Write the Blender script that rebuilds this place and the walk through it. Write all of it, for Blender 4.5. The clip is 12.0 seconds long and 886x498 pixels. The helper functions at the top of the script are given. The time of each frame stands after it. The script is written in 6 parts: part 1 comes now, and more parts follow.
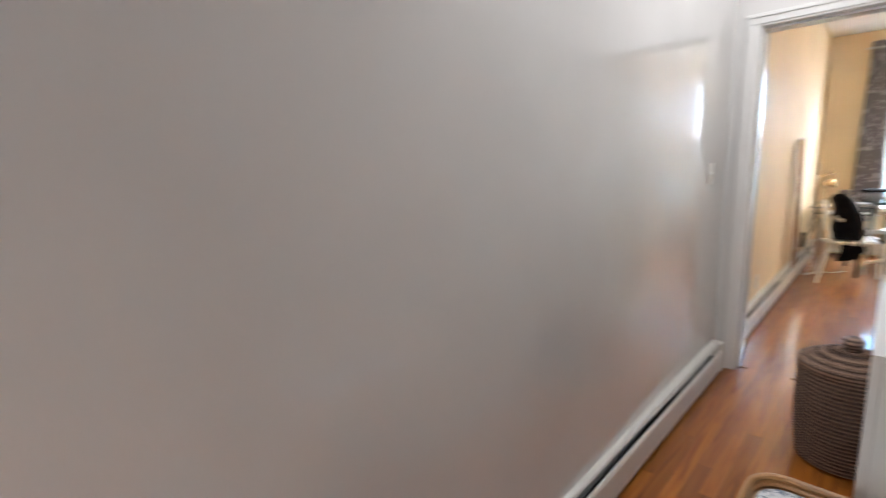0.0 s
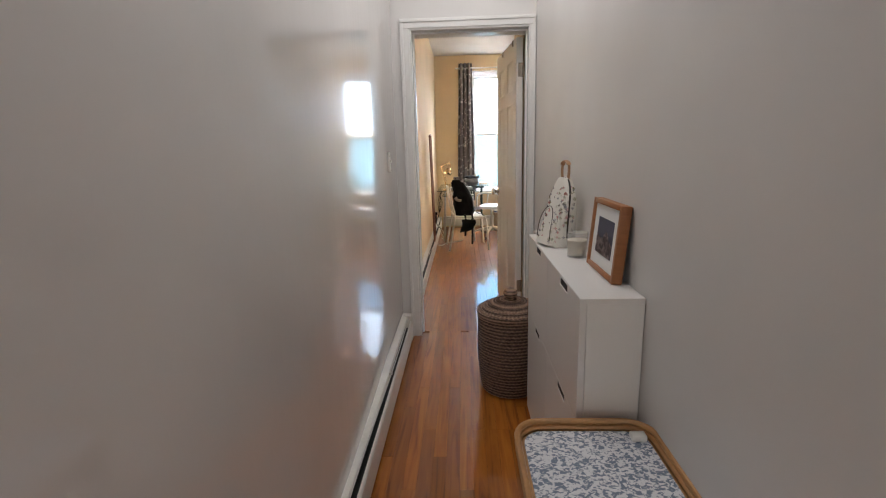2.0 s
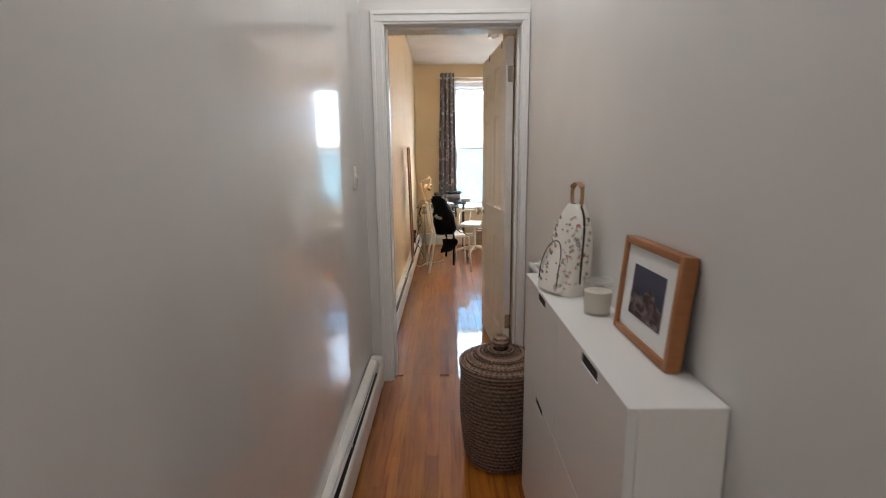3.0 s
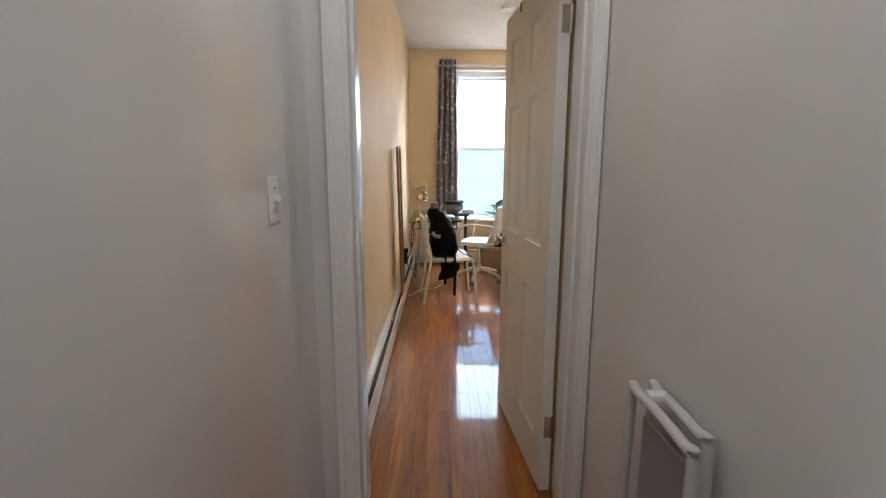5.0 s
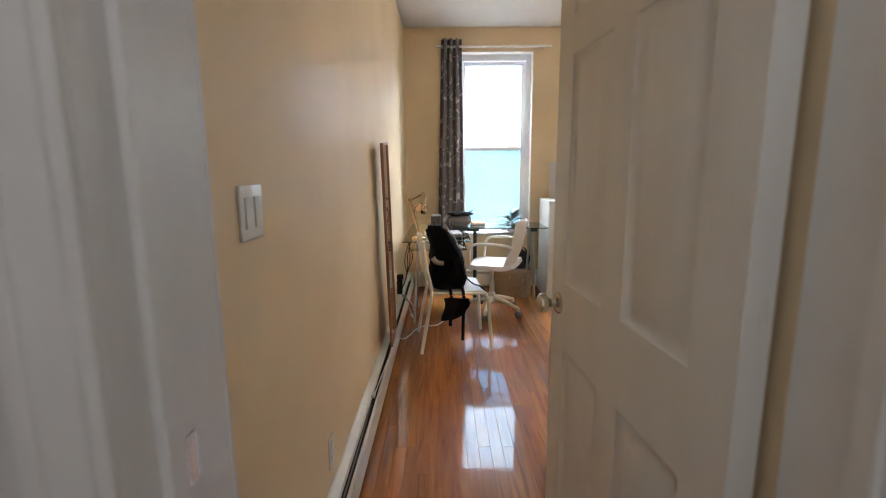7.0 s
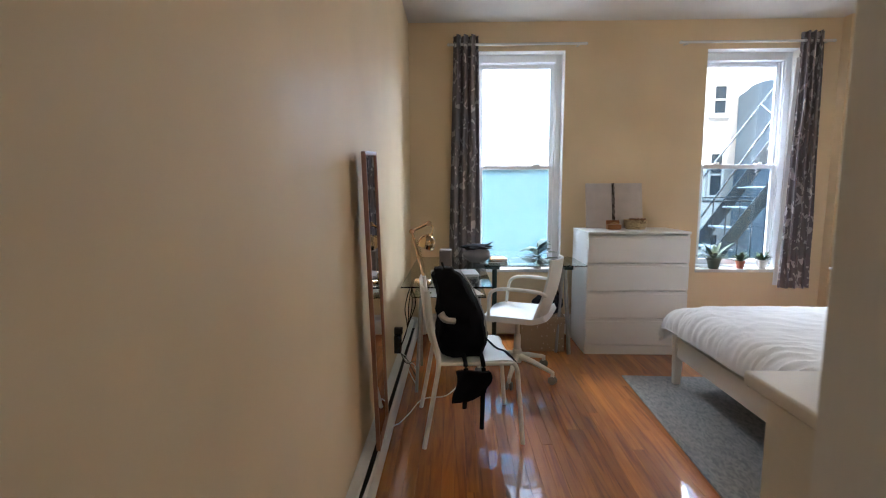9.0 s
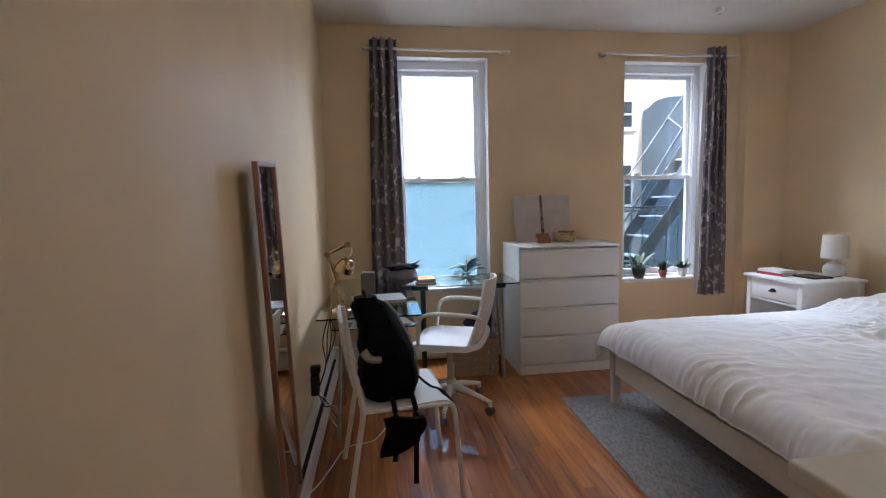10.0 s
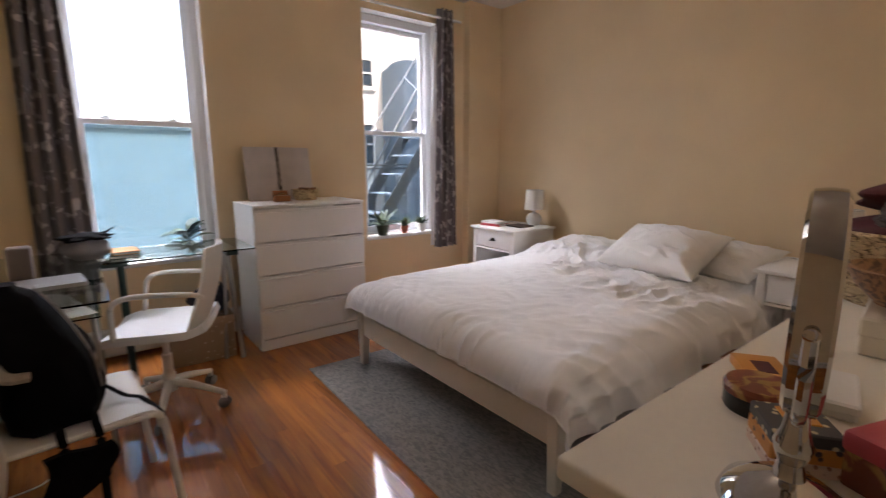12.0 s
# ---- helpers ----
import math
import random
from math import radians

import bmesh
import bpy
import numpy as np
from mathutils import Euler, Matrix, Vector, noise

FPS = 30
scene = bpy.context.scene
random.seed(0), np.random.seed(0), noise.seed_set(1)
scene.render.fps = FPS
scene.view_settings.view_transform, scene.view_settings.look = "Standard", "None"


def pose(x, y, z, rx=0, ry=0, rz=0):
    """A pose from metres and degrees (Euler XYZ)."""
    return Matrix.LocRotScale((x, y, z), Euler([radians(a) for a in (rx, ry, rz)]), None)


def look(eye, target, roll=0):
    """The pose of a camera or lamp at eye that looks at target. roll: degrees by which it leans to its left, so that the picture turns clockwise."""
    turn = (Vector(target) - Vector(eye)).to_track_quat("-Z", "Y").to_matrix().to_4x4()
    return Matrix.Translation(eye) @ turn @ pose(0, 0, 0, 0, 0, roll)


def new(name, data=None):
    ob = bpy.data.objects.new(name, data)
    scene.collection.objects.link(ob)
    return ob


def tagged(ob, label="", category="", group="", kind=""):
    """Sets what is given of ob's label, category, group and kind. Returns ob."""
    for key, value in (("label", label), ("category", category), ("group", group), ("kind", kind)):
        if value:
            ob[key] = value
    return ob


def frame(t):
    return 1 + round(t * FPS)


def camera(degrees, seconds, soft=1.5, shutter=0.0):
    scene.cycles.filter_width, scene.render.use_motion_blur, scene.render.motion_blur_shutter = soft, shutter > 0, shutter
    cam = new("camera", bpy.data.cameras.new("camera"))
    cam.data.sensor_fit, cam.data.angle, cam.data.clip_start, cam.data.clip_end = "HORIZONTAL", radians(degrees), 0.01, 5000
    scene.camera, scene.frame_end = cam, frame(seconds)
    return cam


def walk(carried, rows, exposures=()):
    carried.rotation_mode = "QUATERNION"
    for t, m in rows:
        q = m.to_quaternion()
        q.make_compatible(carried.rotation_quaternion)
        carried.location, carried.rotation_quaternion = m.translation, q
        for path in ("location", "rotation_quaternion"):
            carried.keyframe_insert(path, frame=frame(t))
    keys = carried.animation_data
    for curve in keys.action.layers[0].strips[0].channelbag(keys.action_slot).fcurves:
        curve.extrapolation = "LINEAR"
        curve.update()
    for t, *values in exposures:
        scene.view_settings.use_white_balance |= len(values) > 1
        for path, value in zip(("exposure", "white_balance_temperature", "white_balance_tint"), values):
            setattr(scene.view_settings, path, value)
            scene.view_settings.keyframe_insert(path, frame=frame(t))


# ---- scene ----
# ---- camera and walk ----
cam = camera(87.1, 12.0, 1.1, 0.4)
PATH = [
    (0, (0.733, 2.113, 1.322), (-0.637, 3.528, 0.975), -2.0),
    (0.5, (0.634, 2.207, 1.275), (-0.199, 4.004, 1.002), -3.3),
    (1, (0.584, 2.247, 1.278), (0.114, 4.162, 0.943), -2.4),
    (1.5, (0.499, 2.217, 1.282), (0.326, 4.166, 0.865), -1.1),
    (2, (0.432, 2.223, 1.29), (0.342, 4.178, 0.877), -1.5),
    (2.5, (0.418, 2.374, 1.277), (0.404, 4.333, 0.872), -1.0),
    (3, (0.436, 2.699, 1.299), (0.429, 4.666, 0.938), -0.6),
    (3.5, (0.432, 2.984, 1.286), (0.429, 4.95, 0.918), -0.6),
    (3.7, (0.415, 3.038, 1.292), (0.44, 5.009, 0.951), -0.6),
    (5.3, (0.396, 4.07, 1.32), (0.411, 6.039, 0.967), 0.3),
    (5.5, (0.391, 4.175, 1.322), (0.435, 6.147, 0.99), -0.4),
    (6, (0.401, 4.434, 1.312), (0.464, 6.4, 0.95), -1.9),
    (6.5, (0.412, 4.715, 1.322), (0.4, 6.689, 1.004), -1.2),
    (6.7, (0.414, 4.822, 1.312), (0.414, 6.793, 0.976), -0.5),
    (8.5, (0.413, 5.736, 1.324), (0.357, 7.714, 1.033), 0.0),
    (9, (0.405, 5.92, 1.305), (0.353, 7.905, 1.068), -0.2),
    (9.5, (0.405, 6.087, 1.33), (0.525, 8.074, 1.134), -0.4),
    (10, (0.415, 6.243, 1.322), (0.686, 8.215, 1.135), -1.3),
    (10.5, (0.464, 6.339, 1.323), (0.853, 8.288, 1.098), -1.1),
    (11, (0.483, 6.409, 1.317), (1.131, 8.278, 1.021), 0.7),
    (11.5, (0.534, 6.447, 1.297), (1.447, 8.196, 0.964), 0.3),
    (12, (0.578, 6.491, 1.277), (1.788, 8.041, 0.911), 0.0),
]
walk(cam, [(t, look(eye, target, roll)) for t, eye, target, roll in PATH],
     [(0.0, 1.85, 6000, 9), (0.5, 1.6, 6150, 10), (1.0, 1.35, 6300, 11), (1.5, 1.28, 6300, 11), (3.5, 1.18, 6250, 10), (5.5, 1.0, 6150, 10), (6.5, 0.9, 6100, 9),
      (8.5, 0.5, 5750, 8), (9.5, 0.1, 5600, 10), (10.5, -0.3, 5700, 15), (11.5, -0.25, 6250, 18), (12.0, -0.2, 6500, 21)])
# ---- world and lights ----
world = bpy.data.worlds.new("sky")
scene.world = world
world.use_nodes = True
wn = world.node_tree.nodes
sky = wn.new("ShaderNodeTexSky")
sky.sky_type = "NISHITA"
sky.sun_disc = False
sky.sun_elevation, sky.sun_rotation = radians(40), radians(186)
sky.dust_density = 4.0
world.node_tree.links.new(sky.outputs[0], wn["Background"].inputs[0])
wn["Background"].inputs[1].default_value = 0.15

sun_data = bpy.data.lights.new("sun", "SUN")
sun_data.energy, sun_data.angle, sun_data.color = 5.0, radians(0.5), (1.0, 0.95, 0.86)
sun = new("sun", sun_data)
sun.matrix_world = look((0.9, -7.0, 7.5), (0.0, 2.0, 0.0))


def area(name, eye, target, sx, sy, watts, color=(1, 1, 1)):
    d = bpy.data.lights.new(name, "AREA")
    d.shape, d.size, d.size_y, d.energy, d.color = "RECTANGLE", sx, sy, watts, color
    ob = new(name, d)
    ob.matrix_world = look(eye, target)
    return ob


# unseen lamps added above the two bedroom windows to strengthen the sky's light
area("window_sky_fill", (0.96, 11.7, 4.9), (1.21, 8.2, 0.4), 2.0, 2.0, 720, (0.92, 0.96, 1.0))
area("window_sky_fill", (2.97, 12.2, 4.0), (3.00, 7.6, 0.4), 2.0, 2.6, 520, (0.92, 0.96, 1.0))
# unseen lamp standing in for daylight from behind the walker
area("hall_daylight_fill", (0.45, 0.12, 1.55), (0.45, 5.0, 1.3), 0.8, 1.4, 1.4, (0.97, 0.98, 1.0))
# wide unseen fill panel, added for a presumed ceiling lamp in the hall
area("hall_ceiling_fill", (0.45, 4.25, 2.72), (0.45, 4.25, 0.0), 0.6, 1.7, 4.9, (1.0, 0.96, 0.93))

# ---- materials ----
def nodes_of(name):
    m = bpy.data.materials.new(name)
    m.use_nodes = True
    return m, m.node_tree.nodes, m.node_tree.links, m.node_tree.nodes["Principled BSDF"]


def mat(name, base, rough=0.5, metal=0.0, vary=0.08, scale=3.0, bump=0.05, grain=90.0, coat=0.0, stretch=(1, 1, 1), world_space=False, sheen=0.0):
    """A surface with two scales of variation: broad stains in colour and gloss, fine grain in colour and relief."""
    m, n, l, p = nodes_of(name)
    co = n.new("ShaderNodeNewGeometry").outputs["Position"] if world_space else n.new("ShaderNodeTexCoord").outputs["Object"]
    mp = n.new("ShaderNodeMapping")
    mp.inputs["Scale"].default_value = stretch
    l.new(co, mp.inputs[0])
    broad, fine = n.new("ShaderNodeTexNoise"), n.new("ShaderNodeTexNoise")
    broad.inputs["Scale"].default_value, broad.inputs["Detail"].default_value = scale, 4
    fine.inputs["Scale"].default_value, fine.inputs["Detail"].default_value = grain, 3
    l.new(mp.outputs[0], broad.inputs[0]), l.new(mp.outputs[0], fine.inputs[0])
    ramp = n.new("ShaderNodeValToRGB")
    ramp.color_ramp.elements[0].position, ramp.color_ramp.elements[1].position = 0.3, 0.7
    ramp.color_ramp.elements[0].color = (*[c * (1 - vary) for c in base], 1)
    ramp.color_ramp.elements[1].color = (*[min(1, c * (1 + vary)) for c in base], 1)
    mixf = n.new("ShaderNodeMath")
    mixf.operation, mixf.inputs[1].default_value = "MULTIPLY_ADD", 0.35
    l.new(fine.outputs[0], mixf.inputs[0])
    half = n.new("ShaderNodeMath")
    half.operation, half.inputs[1].default_value, half.inputs[2].default_value = "MULTIPLY_ADD", 0.65, 0.0
    l.new(broad.outputs[0], half.inputs[0]), l.new(half.outputs[0], mixf.inputs[2])
    l.new(mixf.outputs[0], ramp.inputs[0]), l.new(ramp.outputs[0], p.inputs["Base Color"])
    rr = n.new("ShaderNodeMapRange")
    rr.inputs["To Min"].default_value, rr.inputs["To Max"].default_value = max(0.02, rough * 0.8), min(1, rough * 1.2)
    l.new(broad.outputs[0], rr.inputs[0]), l.new(rr.outputs[0], p.inputs["Roughness"])
    p.inputs["Metallic"].default_value, p.inputs["Coat Weight"].default_value, p.inputs["Sheen Weight"].default_value = metal, coat, sheen
    b = n.new("ShaderNodeBump")
    b.inputs["Strength"].default_value, b.inputs["Distance"].default_value = bump, 0.003
    l.new(fine.outputs[0], b.inputs["Height"]), l.new(b.outputs[0], p.inputs["Normal"])
    return m


def wall_paint(name, base, rough, coat, coat_rough, wavy, depth):
    """Semi-gloss wall paint: fine roller stipple, broad trowel waves and vertical runs in the relief."""
    m, n, l, p = nodes_of(name)
    co = n.new("ShaderNodeNewGeometry").outputs["Position"]
    stipple, wave, run = (n.new("ShaderNodeTexNoise") for _ in range(3))
    for node, s, d in ((stipple, 160, 2), (wave, 1.6, 2), (run, 5, 2)):
        node.inputs["Scale"].default_value, node.inputs["Detail"].default_value = s, d
        if node is not run:
            l.new(co, node.inputs[0])
    mp = n.new("ShaderNodeMapping")
    mp.inputs["Scale"].default_value = (3.5, 3.5, 0.35)
    l.new(co, mp.inputs[0]), l.new(mp.outputs[0], run.inputs[0])
    ramp = n.new("ShaderNodeValToRGB")
    ramp.color_ramp.elements[0].color = (*[c * 0.93 for c in base], 1)
    ramp.color_ramp.elements[1].color = (*[min(1, c * 1.04) for c in base], 1)
    ramp.color_ramp.elements[0].position, ramp.color_ramp.elements[1].position = 0.3, 0.7
    l.new(wave.outputs[0], ramp.inputs[0]), l.new(ramp.outputs[0], p.inputs["Base Color"])
    p.inputs["Roughness"].default_value = rough
    p.inputs["Coat Weight"].default_value, p.inputs["Coat Roughness"].default_value = coat, coat_rough
    prev = None
    for node, strength, dist in ((wave, wavy, depth), (run, 0.16, 0.004), (stipple, 0.04, 0.001)):
        b = n.new("ShaderNodeBump")
        b.inputs["Strength"].default_value, b.inputs["Distance"].default_value = strength, dist
        l.new(node.outputs[0], b.inputs["Height"])
        if prev:
            l.new(prev.outputs[0], b.inputs["Normal"])
        prev = b
    l.new(prev.outputs[0], p.inputs["Normal"]), l.new(prev.outputs[0], p.inputs["Coat Normal"])
    return m


def floor_wood():
    """Varnished red-oak strips: tone by strip, dark long grain, glossy and a little wavy."""
    m, n, l, p = nodes_of("varnished_oak")
    co = n.new("ShaderNodeNewGeometry").outputs["Position"]
    rnd = n.new("ShaderNodeObjectInfo").outputs["Random"]
    off = n.new("ShaderNodeVectorMath")
    off.operation = "MULTIPLY_ADD"
    comb = n.new("ShaderNodeCombineXYZ")
    for i in range(3):
        l.new(rnd, comb.inputs[i])
    off.inputs[1].default_value = (7.0, 31.0, 3.0)
    l.new(comb.outputs[0], off.inputs[0]), l.new(co, off.inputs[2])
    mp = n.new("ShaderNodeMapping")
    mp.inputs["Scale"].default_value = (15, 0.9, 1)
    l.new(off.outputs[0], mp.inputs[0])
    grain = n.new("ShaderNodeTexNoise")
    grain.inputs["Scale"].default_value, grain.inputs["Detail"].default_value, grain.inputs["Distortion"].default_value = 2.2, 6, 1.2
    l.new(mp.outputs[0], grain.inputs[0])
    ramp = n.new("ShaderNodeValToRGB")
    e = ramp.color_ramp.elements
    e[0].position, e[0].color = 0.30, (0.22, 0.060, 0.008, 1)
    e[1].position, e[1].color = 0.70, (0.45, 0.155, 0.021, 1)
    mid = e.new(0.45)
    mid.color = (0.355, 0.110, 0.013, 1)
    l.new(grain.outputs[0], ramp.inputs[0])
    tone = n.new("ShaderNodeMapRange")
    tone.inputs["To Min"].default_value, tone.inputs["To Max"].default_value = 0.74, 1.22
    l.new(rnd, tone.inputs[0])
    mul = n.new("ShaderNodeMix")
    mul.data_type, mul.blend_type = "RGBA", "MULTIPLY"
    mul.inputs["Factor"].default_value = 1.0
    l.new(ramp.outputs[0], mul.inputs["A"]), l.new(tone.outputs[0], mul.inputs["B"])
    l.new(mul.outputs["Result"], p.inputs["Base Color"])
    wave = n.new("ShaderNodeTexNoise")
    wave.inputs["Scale"].default_value, wave.inputs["Detail"].default_value = 9, 2
    wm = n.new("ShaderNodeMapping")
    wm.inputs["Scale"].default_value = (1.6, 0.6, 1)
    l.new(off.outputs[0], wm.inputs[0]), l.new(wm.outputs[0], wave.inputs[0])
    b1, b2 = n.new("ShaderNodeBump"), n.new("ShaderNodeBump")
    b1.inputs["Strength"].default_value, b1.inputs["Distance"].default_value = 0.05, 0.004
    b2.inputs["Strength"].default_value, b2.inputs["Distance"].default_value = 0.03, 0.001
    l.new(wave.outputs[0], b1.inputs["Height"]), l.new(grain.outputs[0], b2.inputs["Height"])
    l.new(b1.outputs[0], b2.inputs["Normal"]), l.new(b2.outputs[0], p.inputs["Normal"])
    rg = n.new("ShaderNodeMapRange")
    rg.inputs["To Min"].default_value, rg.inputs["To Max"].default_value = 0.34, 0.48
    l.new(wave.outputs[0], rg.inputs[0]), l.new(rg.outputs[0], p.inputs["Roughness"])
    p.inputs["Coat Weight"].default_value, p.inputs["Coat Roughness"].default_value = 1.0, 0.055
    p.inputs["Specular IOR Level"].default_value = 0.2
    return m


def glass(name, color=(1, 1, 1), rough=0.0):
    m, n, l, p = nodes_of(name)
    p.inputs["Base Color"].default_value = (*color, 1)
    p.inputs["Roughness"].default_value, p.inputs["IOR"].default_value, p.inputs["Transmission Weight"].default_value = rough, 1.45, 1.0
    return m


def veil(name, tint, cover, color):
    """A fine mesh: part of the light passes straight through, tinted."""
    m, n, l, p = nodes_of(name)
    t, mix = n.new("ShaderNodeBsdfTransparent"), n.new("ShaderNodeMixShader")
    t.inputs[0].default_value = (*tint, 1)
    p.inputs["Base Color"].default_value, p.inputs["Roughness"].default_value = (*color, 1), 0.8
    mix.inputs[0].default_value = cover
    l.new(t.outputs[0], mix.inputs[1]), l.new(p.outputs[0], mix.inputs[2])
    l.new(mix.outputs[0], n["Material Output"].inputs[0])
    return m


def two_tone(name, base, mark, kind, scale, lo, hi, rough=0.7, stretch=(1, 1, 1), detail=2.0, bump=0.1):
    """A printed or woven pattern: marks of one colour on a ground of another."""
    m, n, l, p = nodes_of(name)
    mp = n.new("ShaderNodeMapping")
    mp.inputs["Scale"].default_value = stretch
    l.new(n.new("ShaderNodeTexCoord").outputs["Object"], mp.inputs[0])
    if kind == "noise":
        t = n.new("ShaderNodeTexNoise")
        t.inputs["Detail"].default_value, t.inputs["Distortion"].default_value = detail, 0.8
    else:
        t = n.new("ShaderNodeTexVoronoi")
    t.inputs["Scale"].default_value = scale
    l.new(mp.outputs[0], t.inputs["Vector"])
    ramp = n.new("ShaderNodeValToRGB")
    ramp.color_ramp.elements[0].position, ramp.color_ramp.elements[1].position = lo, hi
    ramp.color_ramp.elements[0].color, ramp.color_ramp.elements[1].color = (*mark, 1), (*base, 1)
    l.new(t.outputs[0], ramp.inputs[0]), l.new(ramp.outputs[0], p.inputs["Base Color"])
    p.inputs["Roughness"].default_value = rough
    f = n.new("ShaderNodeTexNoise")
    f.inputs["Scale"].default_value = 300
    b = n.new("ShaderNodeBump")
    b.inputs["Strength"].default_value, b.inputs["Distance"].default_value = bump, 0.002
    l.new(mp.outputs[0], f.inputs[0]), l.new(f.outputs[0], b.inputs["Height"]), l.new(b.outputs[0], p.inputs["Normal"])
    return m


M_HALL = wall_paint("hall_paint", (0.72, 0.705, 0.685), 0.34, 1.0, 0.06, 0.12, 0.012)
M_HALL.node_tree.nodes["Principled BSDF"].inputs["Coat IOR"].default_value = 1.7
M_HALL_SATIN = wall_paint("hall_satin_paint", (0.72, 0.705, 0.685), 0.45, 0.15, 0.2, 0.24, 0.012)
M_ROOM = wall_paint("cream_paint", (0.81, 0.64, 0.41), 0.6, 0.04, 0.14, 0.22, 0.012)
M_ROOM.node_tree.nodes["Principled BSDF"].inputs["Specular IOR Level"].default_value = 0.18
M_CEIL = mat("ceiling_paint", (0.70, 0.66, 0.61), 0.7, bump=0.03, world_space=True)
M_TRIM = mat("white_gloss_paint", (0.80, 0.79, 0.77), 0.25, vary=0.04, bump=0.04, grain=40)
M_DOOR = mat("white_door_paint", (0.80, 0.78, 0.74), 0.30, vary=0.04, bump=0.06, grain=60, stretch=(4, 4, 0.4))
M_HEAT = mat("heater_enamel", (0.74, 0.72, 0.67), 0.35, vary=0.10, bump=0.03)
# near black: stands in for shade in slots, also colours wick and feet
M_DARK = mat("shade_and_black_parts", (0.02, 0.02, 0.02), 0.8)
M_FLOOR = floor_wood()
M_SUB = mat("subfloor", (0.06, 0.03, 0.015), 0.9)
M_GLASS = glass("window_glass")
M_WHITE = mat("white_lacquer", (0.82, 0.81, 0.79), 0.3, vary=0.015, bump=0.0)
M_CREAM = mat("cream_lacquer", (0.80, 0.76, 0.66), 0.35, vary=0.04, bump=0.03)
M_VINYL = mat("white_vinyl", (0.82, 0.83, 0.85), 0.4, vary=0.03)
M_NICKEL = mat("satin_nickel", (0.55, 0.50, 0.43), 0.25, metal=1.0, vary=0.08)
M_CHROME = mat("chrome", (0.55, 0.54, 0.53), 0.05, metal=1.0, vary=0.02, bump=0.0)
M_BLACK = mat("black_fabric", (0.005, 0.005, 0.006), 0.95, vary=0.3, grain=400, bump=0.3)
M_BLACK.node_tree.nodes["Principled BSDF"].inputs["Specular IOR Level"].default_value = 0.12
M_MIRROR = mat("mirror_silver", (0.74, 0.75, 0.75), 0.01, metal=1.0, vary=0.0, bump=0.0)
M_OAK = mat("oak_frame", (0.34, 0.135, 0.046), 0.45, vary=0.15, scale=8, stretch=(12, 1, 12), bump=0.1)

# ---- building blocks ----
def add_box(bm, x0, x1, y0, y1, z0, z1, bev=0.0, seg=2):
    sub = bmesh.new()
    bmesh.ops.create_cube(sub, size=1.0)
    for v in sub.verts:
        v.co = Vector(((x0 + x1) / 2 + v.co.x * (x1 - x0), (y0 + y1) / 2 + v.co.y * (y1 - y0), (z0 + z1) / 2 + v.co.z * (z1 - z0)))
    if bev > 0:
        bmesh.ops.bevel(sub, geom=sub.edges[:], offset=bev, segments=seg, affect="EDGES", profile=0.5)
    return merge(bm, sub)


def merge(bm, sub, m=None):
    me = bpy.data.meshes.new("tmp")
    sub.to_mesh(me)
    sub.free()
    if m is not None:
        me.transform(m)
    bm.from_mesh(me)
    bpy.data.meshes.remove(me)
    return bm


def box(x0, x1, y0, y1, z0, z1, bev=0.0, seg=2):
    return add_box(bmesh.new(), x0, x1, y0, y1, z0, z1, bev, seg)


def add_tube(bm, pts, r, seg=10, r_end=None, flat=1.0, closed=False):
    """A round bar swept along points; r may taper to r_end; flat squashes it across its second axis."""
    pts = [Vector(p) for p in pts]
    rings, n = [], len(pts)
    up = Vector((0, 0, 1))
    for i, p in enumerate(pts):
        if closed:
            d = pts[(i + 1) % n] - pts[i - 1]
        else:
            d = pts[min(i + 1, n - 1)] - pts[max(i - 1, 0)]
        d.normalize()
        ref = up if abs(d.dot(up)) < 0.95 else Vector((0, 1, 0))
        a = d.cross(ref).normalized()
        b = d.cross(a).normalized()
        rad = r if r_end is None else r + (r_end - r) * i / max(1, n - 1)
        rings.append([bm.verts.new(p + a * rad * math.cos(k * math.tau / seg) + b * rad * flat * math.sin(k * math.tau / seg)) for k in range(seg)])
    for i in range(n if closed else n - 1):
        q, s = rings[i], rings[(i + 1) % n]
        for k in range(seg):
            bm.faces.new((q[k], q[(k + 1) % seg], s[(k + 1) % seg], s[k]))
    if not closed:
        bm.faces.new(rings[0])
        bm.faces.new(rings[-1][::-1])
    bmesh.ops.recalc_face_normals(bm, faces=bm.faces[:])
    return bm


def tube(pts, r, **k):
    return add_tube(bmesh.new(), pts, r, **k)


def add_lathe(bm, profile, seg=32, at=(0, 0, 0), m=None):
    """A turned shape from (radius, height) pairs, round the z axis."""
    sub = bmesh.new()
    rings = []
    for r, z in profile:
        if r < 1e-5:
            rings.append([sub.verts.new((0, 0, z))])
        else:
            rings.append([sub.verts.new((r * math.cos(k * math.tau / seg), r * math.sin(k * math.tau / seg), z)) for k in range(seg)])
    for q, s in zip(rings, rings[1:]):
        for k in range(seg):
            a, b = q[k % len(q)], q[(k + 1) % len(q)]
            c, d = s[(k + 1) % len(s)], s[k % len(s)]
            f = list(dict.fromkeys((a, b, c, d)))
            if len(f) > 2:
                sub.faces.new(f)
    bmesh.ops.recalc_face_normals(sub, faces=sub.faces[:])
    return merge(bm, sub, Matrix.Translation(at) @ (m or Matrix()))


def lathe(profile, **k):
    return add_lathe(bmesh.new(), profile, **k)


